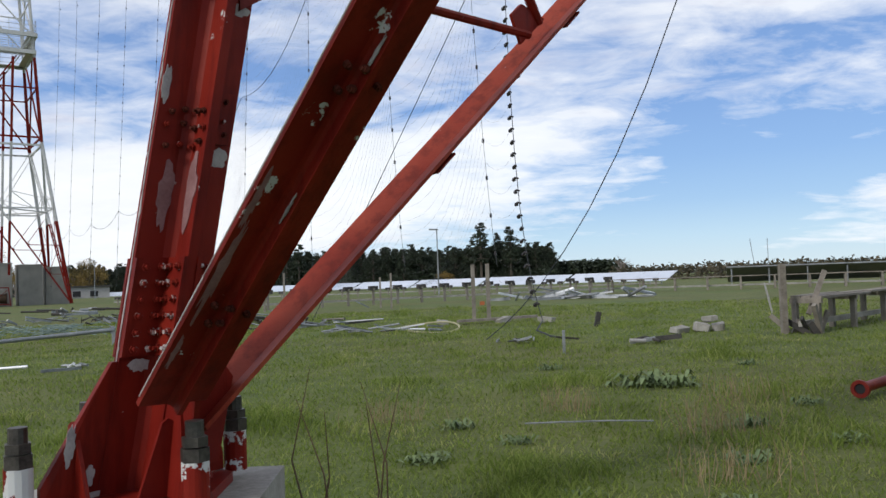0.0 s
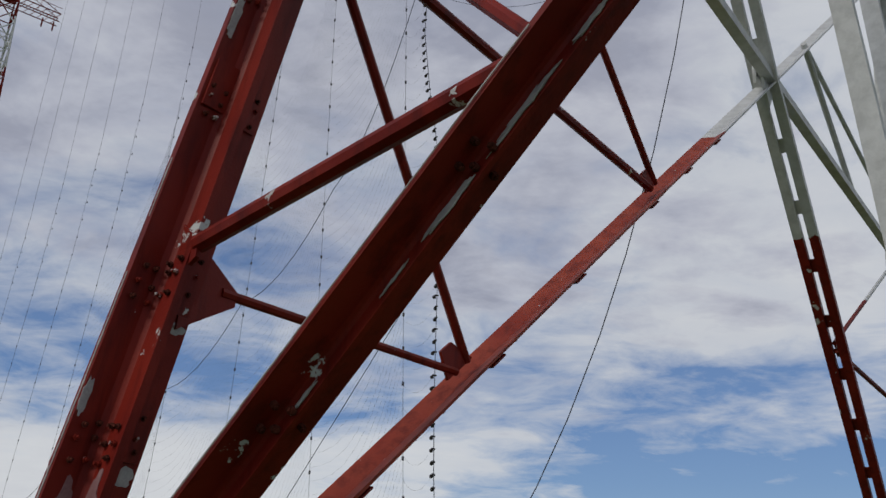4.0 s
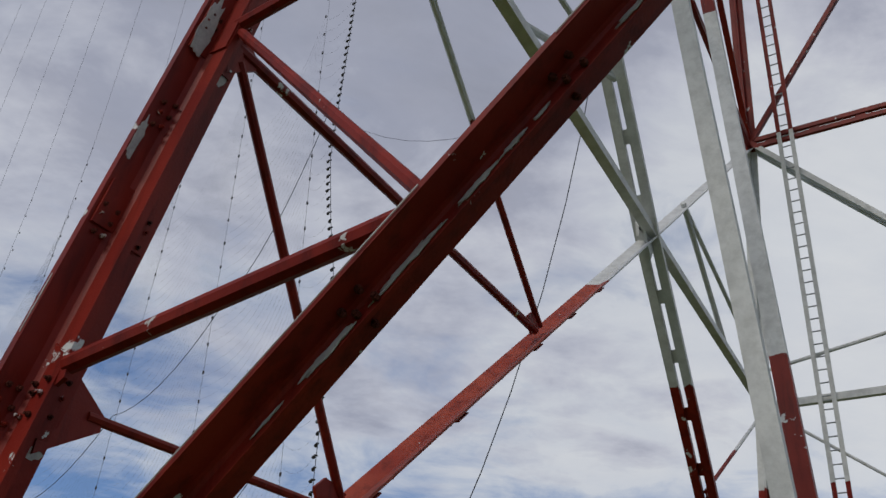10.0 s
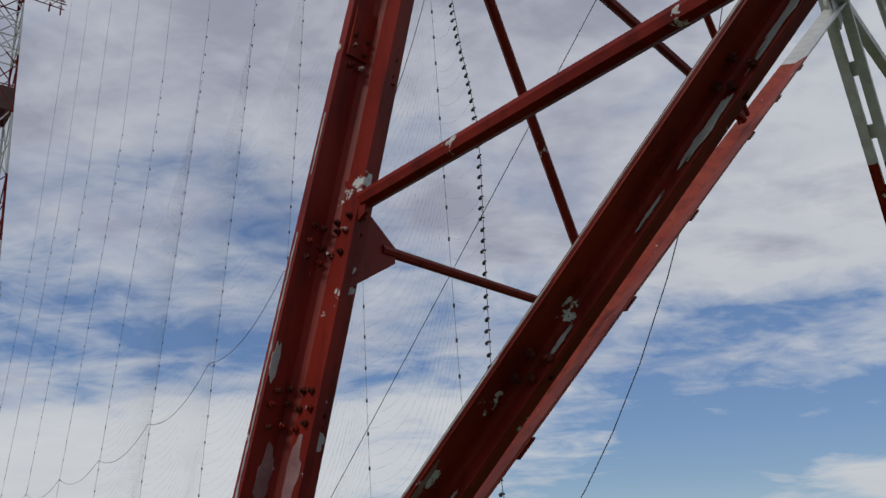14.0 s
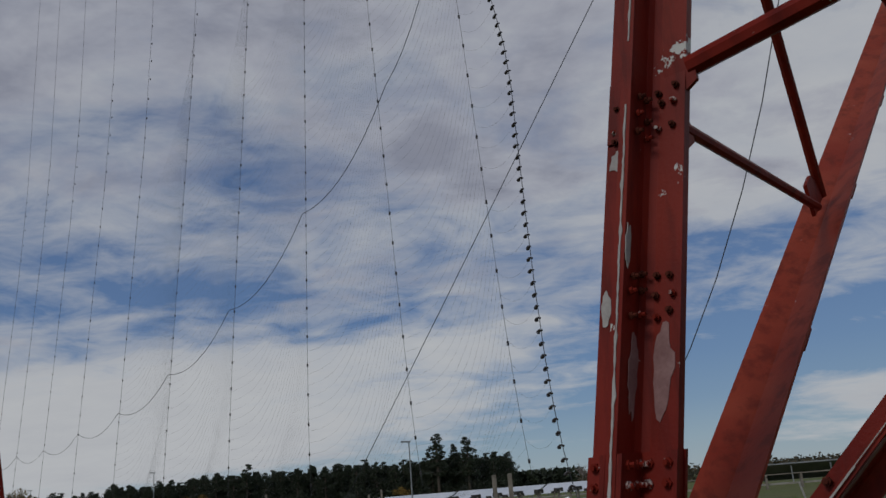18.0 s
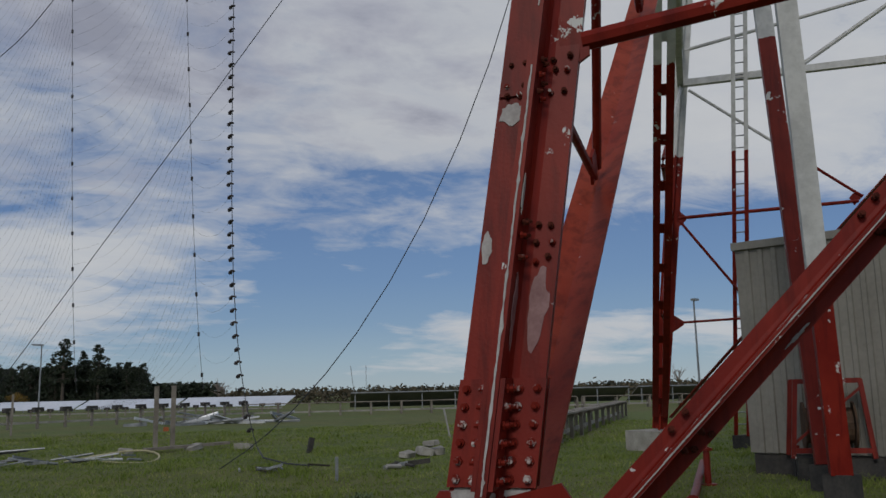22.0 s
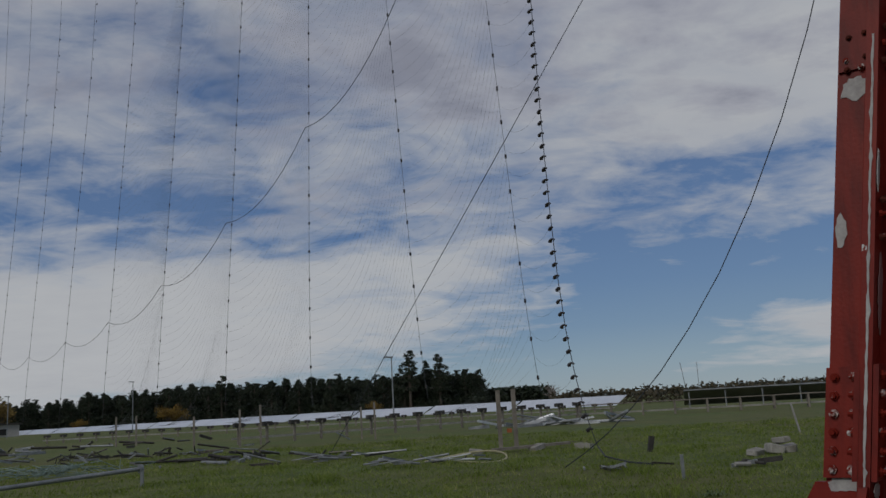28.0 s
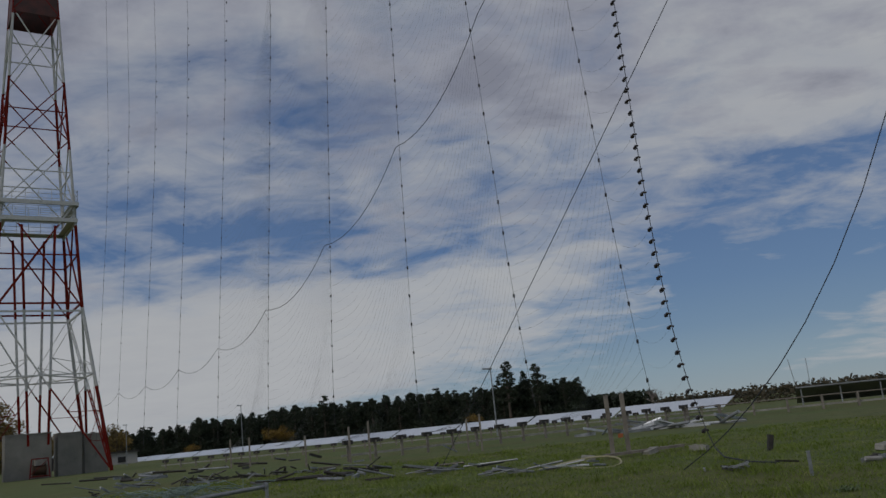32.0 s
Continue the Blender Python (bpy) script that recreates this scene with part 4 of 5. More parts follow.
for k in range(88):
    z = 0.7 + k * 0.36
    ob = new("insulator", ins_mesh)
    ob.parent = curtain
    ob.matrix_local = Matrix.Translation(R(edge_u(z), z)) @ Matrix.Rotation(math.atan2(ROWD.y, ROWD.x) + random.uniform(-0.3, 0.3), 4, "Z")
HANGERS = ((23.7, -0.07), (29.0, -0.07), (36.4, 0.05), (44.4, 0.13), (53.2, 0.18), (62.4, 0.22), (72.2, 0.26), (82.5, 0.29), (93.0, 0.31), (103.0, 0.33))


def bow(u0, k, z):
    """Where a slack hanger wire stands in the curtain at height z."""
    return u0 - k * (z - 3.5) * (1 if z < 30 else 30 / z) - 0.55 * math.exp(-z / 2.2)


# slack wires: steep where they leave one hanger, flattening out towards the next
for (ua, ka), (ub, kb) in zip(HANGERS[:5], HANGERS[1:6]):
    z = 2.6
    while z < 30:
        drop = min(0.95 * (ub - ua), z - 1.3)
        pts = []
        for m in range(11):
            f = (m / 10) ** 1.6
            zz = z - drop * (1 - (1 - f) ** 3)
            pts.append(R(bow(ua, ka, z) + (bow(ub, kb, z - drop) - bow(ua, ka, z)) * f, zz))
        part("screen_wire", Shape().path(pts, 0.0014 + 0.00003 * ua, 3), WIRE, curtain)
        z += 0.46
for k in range(0, 80, 2):
    z = 1.4 + k * 0.36
    part("screen_wire", Shape().path(hang(R(edge_u(z) + 0.1, z), R(bow(23.7, -0.07, z), z), 0.35, 6), 0.0022, 3), WIRE, curtain)
bead = Shape().tube((0, 0, -0.06), (0, 0, 0.06), 0.035, 6).mesh("bead", INSUL)
for u0, k in HANGERS:
    zz = [1.8, 2.4, 3.2, 4.5, 6.5, 9, 13, 18, 25, 34, 45, 58, 72]
    part("hanger_wire", Shape().path([R(bow(u0, k, z), z) for z in zz], 0.004 + u0 * 0.00009, 4), WIRE, curtain)
    z = 2.2
    while z < 34:
        ob = new("bead", bead)
        ob.parent = curtain
        ob.location = R(bow(u0, k, z), z)
        z += 1.05 + 0.004 * u0
# loose line swagging from hanger to hanger, rising to the edge rope
swag = [(103, 7.6), (91.8, 7.6), (81.5, 7.3), (71.2, 7.6), (61.7, 8.0), (52.6, 9.1), (44.1, 11.0), (36.2, 13.6), (29.3, 16.6), (24.3, 23.5)]
pts = []
for (ua, za), (ub, zb) in zip(swag, swag[1:]):
    pts += hang(R(ua, za), R(ub, zb), 0.8 + 0.05 * abs(zb - za), 8)[:-1]
part("swag_line", Shape().path(pts + [R(*swag[-1])], 0.014, 5), ROPE, curtain)
part("knot", Shape().tube(R(24.3, 23.35), R(24.3, 23.65), 0.07, 8).tube(R(24.05, 23.42), R(24.55, 23.46), 0.05, 6), ROPE, curtain)

rope = thing("halyard", "long straight dark halyard from the ground up to the tower", "rope")
part("line", Shape().path(hang((-4.75, 29.85, 0.05), (24.3, -8.6, 48.0), 0.5, 14), 0.011, 6), ROPE, rope)
rope2 = thing("guy_rope", "slack dark guy rope running from the grass up to the tower", "rope")
part("line", Shape().path([Vector((-1.752 - 0.182 * z + 2.691 * (z + 1) ** 0.5, 24.819 + 0.464 * z - 4.659 * (z + 1) ** 0.5, z)) for z in (0, 0.4, 0.8, 1.3, 2, 2.8, 3.8, 5, 6.5, 8, 10, 12, 14, 17, 20, 23, 26, 29, 32)], 0.011, 6), ROPE, rope2)
rope3 = thing("slack_line", "thin slack line sagging from the curtain to the tower", "rope")
part("line", Shape().path(hang(R(24.3, 23.5), corner_a(0, 1, 24), 4.2, 16), 0.008, 5), ROPE, rope3)
tip = thing("feeder_tail", "dark loose tail of rope lying on the grass", "rope")
part("line", Shape().path([R(edge_u(0.25), 0.25), Vector((2.3, 21.4, 0.12)), Vector((2.5, 20.2, 0.05)), Vector((2.8, 19.3, 0.04))], 0.02, 6), ROPE, tip)

# ---------------------------------------------------------------- posts, trestles and solar tables
def post(name, label, p, h, w, mat=None, lean=(0, 0), group=""):
    p = Vector((*p, ground_height(*p) - 0.15))
    sh = Shape().beam(p, p + Vector((lean[0], lean[1], h + 0.15)), w, w, (1, 0, 0))
    return solid(name, sh, mat or OLD_WOOD, label, "post", group)


post("wooden_post", "grey weathered wooden post in the grass", (1.0, 29.25), 1.93, 0.13, group="pair of posts")
post("wooden_post", "grey weathered wooden post in the grass", (1.5, 29.1), 1.93, 0.13, group="pair of posts")
post("wooden_post", "tall grey wooden post beside the trestle", (7.48, 18.72), 1.55, 0.13)
post("stump", "short black stump leaning in the grass", (4.2, 23.8), 0.42, 0.13, DARK_BOX, (0.12, 0.0))
post("marker_stick", "thin white leaning stick", (10.8, 27.9), 1.0, 0.05, PRIMER_MAT, (-0.25, 0))
post("pipe_stub", "small grey pipe stub in the grass", (2.25, 16.2), 0.45, 0.05, GALV)
for x, y, h in ((-9.9, 46.5, 1.9), (-12.6, 48.4, 1.7), (-3.6, 47.5, 1.7), (-8.9, 47.0, 2.1), (-20.4, 62, 2.0), (-18.8, 61.0, 2.0), (-2.9, 46.0, 1.9)):
    post("wooden_post", "thin grey post standing among the debris", (x, y), h, 0.1, group="posts among the debris")
tagfix = Shape().box((1.2, 29.0, 0.55), (1.36, 29.05, 0.68))
solid("warning_tag", tagfix, material("orange_tag", (lambda n, l, p: (0.35, 0.10, 0.03)), 0.6), "small orange tag fixed between the posts", "sign")


def trestle(label, p, q, n, h, top, cap=False, rail=0.35, wide=0.5, mat=None):
    """A row of short posts that carries planks or feeder ducts."""
    p, q = Vector((*p, 0)), Vector((*q, 0))
    root = thing("trestle", label, "trestle", at=p)
    d = (q - p).normalized()
    s = Vector((d.y, -d.x, 0))
    length = (q - p).length
    for k in range(n):
        c = d * (length * k / (n - 1))
        for o in ((-1, 1) if wide > 0.3 else (0,)):
            b = c + s * o * wide / 2
            part("leg", Shape().beam(b - Vector((0, 0, 0.2)), b + Vector((0, 0, h)), 0.14, 0.12, d), mat or OLD_WOOD, root)
        part("bearer", Shape().beam(c - s * (wide / 2 + 0.1) + Vector((0, 0, h)), c + s * (wide / 2 + 0.1) + Vector((0, 0, h)), 0.12, 0.1), mat or OLD_WOOD, root)
        if cap:
            part("duct_box", Shape().box((-0.27, -0.18, h - 0.05), (0.27, 0.18, h + 0.2), Matrix.Translation(c) @ Matrix.Rotation(math.atan2(d.y, d.x), 4, "Z")), DARK_BOX, root)
    if top:
        rng = random.Random(n)
        for o in (-0.24, 0.0, 0.24):
            k = 0.0
            while k < length:
                e = min(length, k + rng.uniform(2.2, 3.4))
                z = h + 0.085 + rng.uniform(-0.012, 0.012)
                part("plank", Shape().beam(d * k + s * o + Vector((0, 0, z)), d * (e - 0.02) + s * o + Vector((0, 0, z + rng.uniform(-0.02, 0.02))), 0.05, 0.21), mat or OLD_WOOD, root)
                k = e
    if rail:
        part("low_rail", Shape().beam(Vector((0, 0, rail)) - d * 0.4, d * (length + 0.4) + Vector((0, 0, rail)), 0.12, 0.08), CONCRETE, root)
    return root


trestle("low trestle of grey weathered posts with a plank deck", (8.1, 19.0), (27.0, 38.5), 13, 0.72, True, rail=0.22)
trestle("row of short posts carrying dark duct boxes", (-10.5, 50.2), (12.0, 62.0), 16, 1.0, False, True, 0.35, 0.2)
trestle("far row of short posts carrying dark duct boxes", (-34, 88), (21.0, 84.0), 36, 0.6, False, True, 0.3, 0.2)
trestle("long low trestle with rails beyond the pasture", (12.5, 63.0), (36.0, 55.0), 12, 0.85, True, rail=0.3)
trestle("long low trestle with rails beyond the pasture", (36.5, 54.8), (74.0, 42.0), 16, 0.85, True, rail=0.3)
# fallen board and dark scrap at the trestle's near end
solid("fallen_board", Shape().beam((8.1, 18.9, 0.42), (8.62, 19.15, 1.38), 0.11, 0.05, (1, 0, 0)), OLD_WOOD, "grey board leaning on the trestle's end", "board")
random.seed(21)
for k in range(7):
    p = Vector((7.95 + random.uniform(-0.3, 0.5), 18.85 + random.uniform(-0.3, 0.3), 0))
    solid("scrap_timber", Shape().beam(p + Vector((0, 0, -0.02)), p + Vector((random.uniform(-0.5, 0.5), random.uniform(-0.3, 0.3), random.uniform(0.2, 0.65))), random.uniform(0.06, 0.14), random.uniform(0.05, 0.1)), DARK_BOX if k % 2 else OLD_WOOD, "dark broken timber heaped at the trestle", "scrap", "scrap at the trestle")


def solar_table(m, length, label):
    """A long tilted table of solar panels on steel posts."""
    root = thing("solar_table", label, "solar panel", "solar field")
    root.matrix_world = m
    n = max(1, int(length / 2.0))
    w = length / n
    for k in range(n):
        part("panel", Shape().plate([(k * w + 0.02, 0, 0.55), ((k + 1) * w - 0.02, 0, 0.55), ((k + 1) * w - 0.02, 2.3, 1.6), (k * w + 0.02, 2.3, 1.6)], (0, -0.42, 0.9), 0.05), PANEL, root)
    for k in range(0, n + 1, 2):
        part("support", Shape().beam((k * w, 2.2, -0.1), (k * w, 2.2, 1.5), 0.08, 0.08, (1, 0, 0)).beam((k * w, 0.1, -0.1), (k * w, 0.1, 0.55), 0.08, 0.08, (1, 0, 0)), GALV, root)
    return root


pdir = Vector((-0.655, 0.756))
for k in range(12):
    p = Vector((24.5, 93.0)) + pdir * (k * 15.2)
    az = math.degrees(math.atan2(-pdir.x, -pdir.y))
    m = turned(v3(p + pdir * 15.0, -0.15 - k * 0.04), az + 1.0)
    solar_table(m, 15.0, "long table of solar panels, sky reflection put into their pale colour")
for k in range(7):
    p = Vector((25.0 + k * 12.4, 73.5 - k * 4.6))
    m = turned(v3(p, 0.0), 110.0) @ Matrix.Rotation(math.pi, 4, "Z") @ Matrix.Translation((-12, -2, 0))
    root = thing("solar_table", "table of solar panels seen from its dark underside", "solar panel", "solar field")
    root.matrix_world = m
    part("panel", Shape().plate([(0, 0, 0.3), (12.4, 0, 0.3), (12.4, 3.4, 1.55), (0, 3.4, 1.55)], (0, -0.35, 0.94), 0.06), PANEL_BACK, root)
    for j in range(5):
        part("support", Shape().beam((j * 3, 3.2, -0.3), (j * 3, 3.2, 1.44), 0.09, 0.09, (1, 0, 0)), GALV, root)
    part("purlin", Shape().beam((0, 3.42, 1.6), (12.4, 3.42, 1.6), 0.1, 0.1), GALV, root)


def lamp_post(p, h, az, label):
    root = thing("lamp_post", label, "lamp post", "lamp posts", at=v3(p, -0.1))
    part("pole", Shape().tube((0, 0, 0), (0, 0, h), 0.075, 8, 0.7), GALV, root)
    d = Vector((math.sin(az), math.cos(az), 0))
    part("lamp_head", Shape().beam(d * -0.15 + Vector((0, 0, h)), d * 0.75 + Vector((0, 0, h + 0.05)), 0.14, 0.28), GALV, root)
    return root


lamp_post((-0.55, 81.7), 6.35, radians(-90), "slim grey lamp post at the solar field")
lamp_post((-37.5, 133.0), 7.6, radians(-60), "slim grey lamp post far across the pasture")
lamp_post((-62.0, 150.0), 7.0, radians(-60), "slim grey lamp post far across the pasture")
lamp_post((35.05, 40.77), 7.0, radians(60), "slim grey lamp post behind the tower")
for p in ((62, 168), (64.5, 168)):
    solid("mast", Shape().tube((*p, -0.2), (p[0] + (p[0] - 64.5) * 0.4, p[1], 7.2), 0.06, 6), GALV, "thin grey mast on the skyline", "mast")

# ---------------------------------------------------------------- scrap lying in the grass
random.seed(3)


def scrap(p, spread, n, lengths, mats, label, group, r=(0.02, 0.05), high=0.35):
    for k in range(n):
        c = Vector((p[0] + random.gauss(0, spread[0]), p[1] + random.gauss(0, spread[1]), 0))
        a, l = random.uniform(0, math.pi), random.uniform(*lengths)
        d = Vector((math.cos(a), math.sin(a), 0)) * l / 2
        za, zb = random.uniform(0.03, high), random.uniform(0.03, 0.12)
        gz = ground_height(c.x, c.y)
        w = random.uniform(*r)
        if random.random() < 0.5:
            sh = Shape().beam(c - d + Vector((0, 0, gz + za)), c + d + Vector((0, 0, gz + zb)), w * 2, w * 1.4)
        else:
            sh = Shape().tube(c - d + Vector((0, 0, gz + za)), c + d + Vector((0, 0, gz + zb)), w, 8)
        solid("scrap_bar", sh, random.choice(mats), label, "scrap", group)


ALU = material("pale_aluminium", mottled((0.52, 0.54, 0.57), (0.72, 0.74, 0.77), 1.0, 10), 0.4, 0.3)
scrap((7.6, 51.5), (1.9, 0.9), 34, (1.0, 3.8), (ALU, GALV, GALV), "pale metal profile thrown on a heap", "heap of metal profiles", (0.04, 0.1), 0.75)
scrap((-2.0, 24.3), (0.9, 0.5), 20, (0.3, 1.4), (GALV, NUT_STEEL, GALV, ALU), "bent piece of galvanised scrap in the grass", "scrap in the grass", (0.012, 0.035), 0.3)
scrap((-5.0, 29.5), (1.1, 0.6), 18, (0.4, 2.0), (GALV, NUT_STEEL, GALV), "bent piece of galvanised scrap in the grass", "scrap in the grass", (0.015, 0.04), 0.4)
scrap((-8.8, 33.6), (1.6, 0.9), 22, (0.4, 2.0), (GALV, NUT_STEEL, NUT_STEEL), "galvanised tube lying in the grass", "tubes in the grass", (0.03, 0.07), 0.35)
scrap((-14.5, 41.0), (3.6, 2.2), 70, (0.3, 1.7), (GALV, NUT_STEEL, NUT_STEEL), "galvanised tube lying in the grass", "tubes in the grass", (0.02, 0.05), 0.45)
scrap((-25, 62), (5.5, 4.0), 30, (0.6, 2.6), (GALV, NUT_STEEL, NUT_STEEL), "galvanised tube lying in the grass", "tubes in the grass", (0.05, 0.1), 0.4)
scrap((1.9, 18.9), (0.35, 0.2), 9, (0.2, 0.7), (GALV, NUT_STEEL), "bit of grey scrap in the grass", "scrap in the grass", (0.012, 0.03), 0.2)
scrap((4.1, 17.6), (0.25, 0.15), 5, (0.25, 0.6), (GALV, DARK_BOX, PRIMER_MAT), "bit of grey scrap in the grass", "scrap in the grass", (0.02, 0.05), 0.2)
scrap((-7.0, 16.0), (0.5, 0.25), 8, (0.2, 0.8), (GALV, ALU), "bit of grey scrap in the grass", "scrap in the grass", (0.012, 0.03), 0.15)

pipe = thing("flanged_pipe", "long galvanised pipe with flanged ends propped above the grass", "pipe")
pa, pb = Vector((-11.9, 21.0, 0.28)), Vector((-9.2, 23.4, 0.42))
part("tube", Shape().tube(pa, pb, 0.055, 12), GALV, pipe)
for p in (pa, pb):
    d = (pb - pa).normalized()
    part("flange", Shape().tube(p - d * 0.04, p + d * 0.04, 0.11, 12), GALV, pipe)
part("stand", Shape().beam((-9.15, 23.35, -0.05), (-9.15, 23.35, 0.4), 0.08, 0.06, (1, 0, 0)), GALV, pipe)

net = Shape()
rng = random.Random(8)
for k in range(46):
    c = Vector((-13.4 + rng.gauss(0, 1.2), 28.3 + rng.gauss(0, 0.6), 0.05))
    pts = [c + Vector((rng.uniform(-0.8, 0.8), rng.uniform(-0.5, 0.5), rng.uniform(0.0, 0.45))) for _ in range(4)]
    net.path(pts, 0.012, 4)
solid("wire_tangle", net, material("greenish_wire", mottled((0.10, 0.17, 0.15), (0.3, 0.38, 0.36), 3, 20), 0.5, 0.3), "tangled greenish netting lying in the grass", "netting", kind="stuff")

red_pipe = thing("red_pipe", "red painted pipe with a flanged end lying in the grass", "pipe")
ra, rb = Vector((4.54, 9.35, 0.13)), Vector((8.5, 13.26, 0.16))
rd = (rb - ra).normalized()
part("tube", Shape().tube(ra, rb, 0.06, 14), RED_PAINT, red_pipe)
ring = Shape()
side_v = rd.cross(Vector((0, 0, 1))).normalized()
up_v = side_v.cross(rd)
for k in range(20):
    a0, a1 = k * math.tau / 20, (k + 1) * math.tau / 20
    f = lambda a, r, s: ra + rd * s + (side_v * math.cos(a) + up_v * math.sin(a)) * r
    ring.plate([f(a0, 0.06, 0), f(a1, 0.06, 0), f(a1, 0.1, 0), f(a0, 0.1, 0)], rd, 0.05)
part("flange", ring, RED_PAINT, red_pipe)
# dark disc on the closed pipe end paints in the shade of its hollow
part("bore", Shape().tube(ra - rd * 0.004, ra - rd * 0.002, 0.055, 14), DARK_GAP, red_pipe)

cable = Shape().path([Vector((0.75, 8.35, 0.06)), Vector((1.1, 8.3, 0.07)), Vector((1.6, 8.28, 0.07)), Vector((2.0, 8.3, 0.05))], 0.008, 8)
solid("cable_end", cable, GALV, "pale cable lying in the grass", "cable")
hoop = Shape().path([Vector((-1.2 + 1.6 * math.cos(a), 24.6 + 0.9 * math.sin(a), 0.1 + 0.12 * math.sin(a * 2))) for a in np.linspace(-1.5, 2.4, 18)], 0.025, 8)
solid("hose_loop", hoop, material("yellowish_hose", mottled((0.3, 0.28, 0.16), (0.45, 0.42, 0.28), 2, 20), 0.6), "loop of pale yellowish hose in the grass", "hose")
for k, (x, y, s) in enumerate(((6.2, 20.6, 0.36), (6.7, 20.8, 0.30), (6.45, 20.7, 0.22), (5.6, 20.3, 0.26), (3.2, 26.9, 0.3), (1.9, 27.6, 0.3), (-0.1, 27.4, 0.26))):
    bm = bmesh.new()
    bmesh.ops.create_cube(bm, size=1.0)
    bmesh.ops.bevel(bm, geom=bm.edges[:], offset=0.12, segments=1, affect="EDGES")
    for v in bm.verts:
        v.co = Vector((v.co.x * s * 1.9, v.co.y * s, v.co.z * s * 0.62)) + Vector((0, 0, s * 0.25)) + 0.05 * noise.noise_vector(v.co * 3 + Vector((k, 0, 0)))
    me = bpy.data.meshes.new("concrete_block")
    bm.to_mesh(me)
    bm.free()
    me.materials.append(CONCRETE)
    ob = tagged(new("concrete_block", me), "broken grey concrete block in the grass", "rubble", "rubble in the grass")
    ob.matrix_world = pose(x, y, 0.24 if k == 2 else 0.02, random.uniform(-12, 12), random.uniform(-12, 12), random.uniform(0, 180))
solid("plank", Shape().beam((0.4, 27.2, 0.12), (3.0, 28.0, 0.16), 0.08, 0.24), OLD_WOOD, "grey plank lying before the posts", "plank")

# far low building
bld = thing("low_building", "long low white building with dark windows across the pasture", "building")
bld.matrix_world = turned((-86, 182, -0.6), 64)
part("wall", Shape().box((0, 0, 0), (13, 6, 3.0)), PRIMER_MAT, bld)
part("roof", Shape().box((-5, -0.5, 3.0), (13.4, 6.5, 3.35)), DARK_BOX, bld)
for x in (2.0, 5.5, 9.0):
    w = part("window", Shape().box((x, -0.06, 1.0), (x + 1.6, 0.0, 2.2)), DARK_GAP, bld)
    part("sill", Shape().box((x - 0.1, -0.16, 0.92), (x + 1.7, -0.01, 0.99)), CONCRETE, w)
part("door", Shape().box((-4.6, 0.5, 0), (-0.05, 5.5, 2.9)), DARK_BOX, bld)

# dark beams added for the shadow strip under the cabin and the winch, a red stub in the grass inside the tower
for k, (u, v, l) in enumerate(((1.95, 12.9, 6.0), (2.3, 13.6, 6.0), (2.5, 11.85, 1.3), (2.5, 12.3, 1.3))):
    p = W(u, v, 0.0)
    d = Vector((math.sin(radians(157 if l > 2 else 133.7)), math.cos(radians(157 if l > 2 else 133.7)), 0))
    solid("bearer_beam", Shape().beam(p + Vector((0, 0, 0.18)), p + d * l + Vector((0, 0, 0.18)), 0.4, 0.25), DARK_BOX, "dark beam added for the shadow strip under cabin and winch", "beam", "bearer beams")
stub = thing("pipe_stub", "short red flanged pipe stub standing in the grass", "pipe", at=W(1.06, 11.0, 0.0))
part("tube", Shape().tube((0, 0, -0.1), (0, 0, 0.62), 0.055, 12), RED_PAINT, stub)
part("flange", Shape().tube((0, 0, 0.56), (0, 0, 0.6), 0.10, 12), RED_PAINT, stub)
part("foot_flange", Shape().tube((0, 0, 0.0), (0, 0, 0.04), 0.14, 12), RED_PAINT, stub)


# ---------------------------------------------------------------- trees and woods
def clump_leaves(sh, c, r, n, size, rng, flat=0.8):
    """Many small leaf sprays scattered in a rough ball."""
    for _ in range(n):
        d = Vector((rng.gauss(0, 1), rng.gauss(0, 1), rng.gauss(0, 1)))
        d = d.normalized() * r * rng.uniform(0.35, 1.0) ** 0.6
        p = Vector(c) + Vector((d.x, d.y, d.z * flat))
        a, b = Vector((rng.gauss(0, 1), rng.gauss(0, 1), rng.gauss(0, 0.6))).normalized(), Vector((rng.gauss(0, 1), rng.gauss(0, 1), rng.gauss(0, 1))).normalized()
        s = size * rng.uniform(0.6, 1.4)
        n0 = len(sh.v)
        sh.v += [tuple(p + a * s), tuple(p + b * s * 0.7), tuple(p - a * s), tuple(p - b * s * 0.7)]
        sh.f.append((n0, n0 + 1, n0 + 2, n0 + 3))


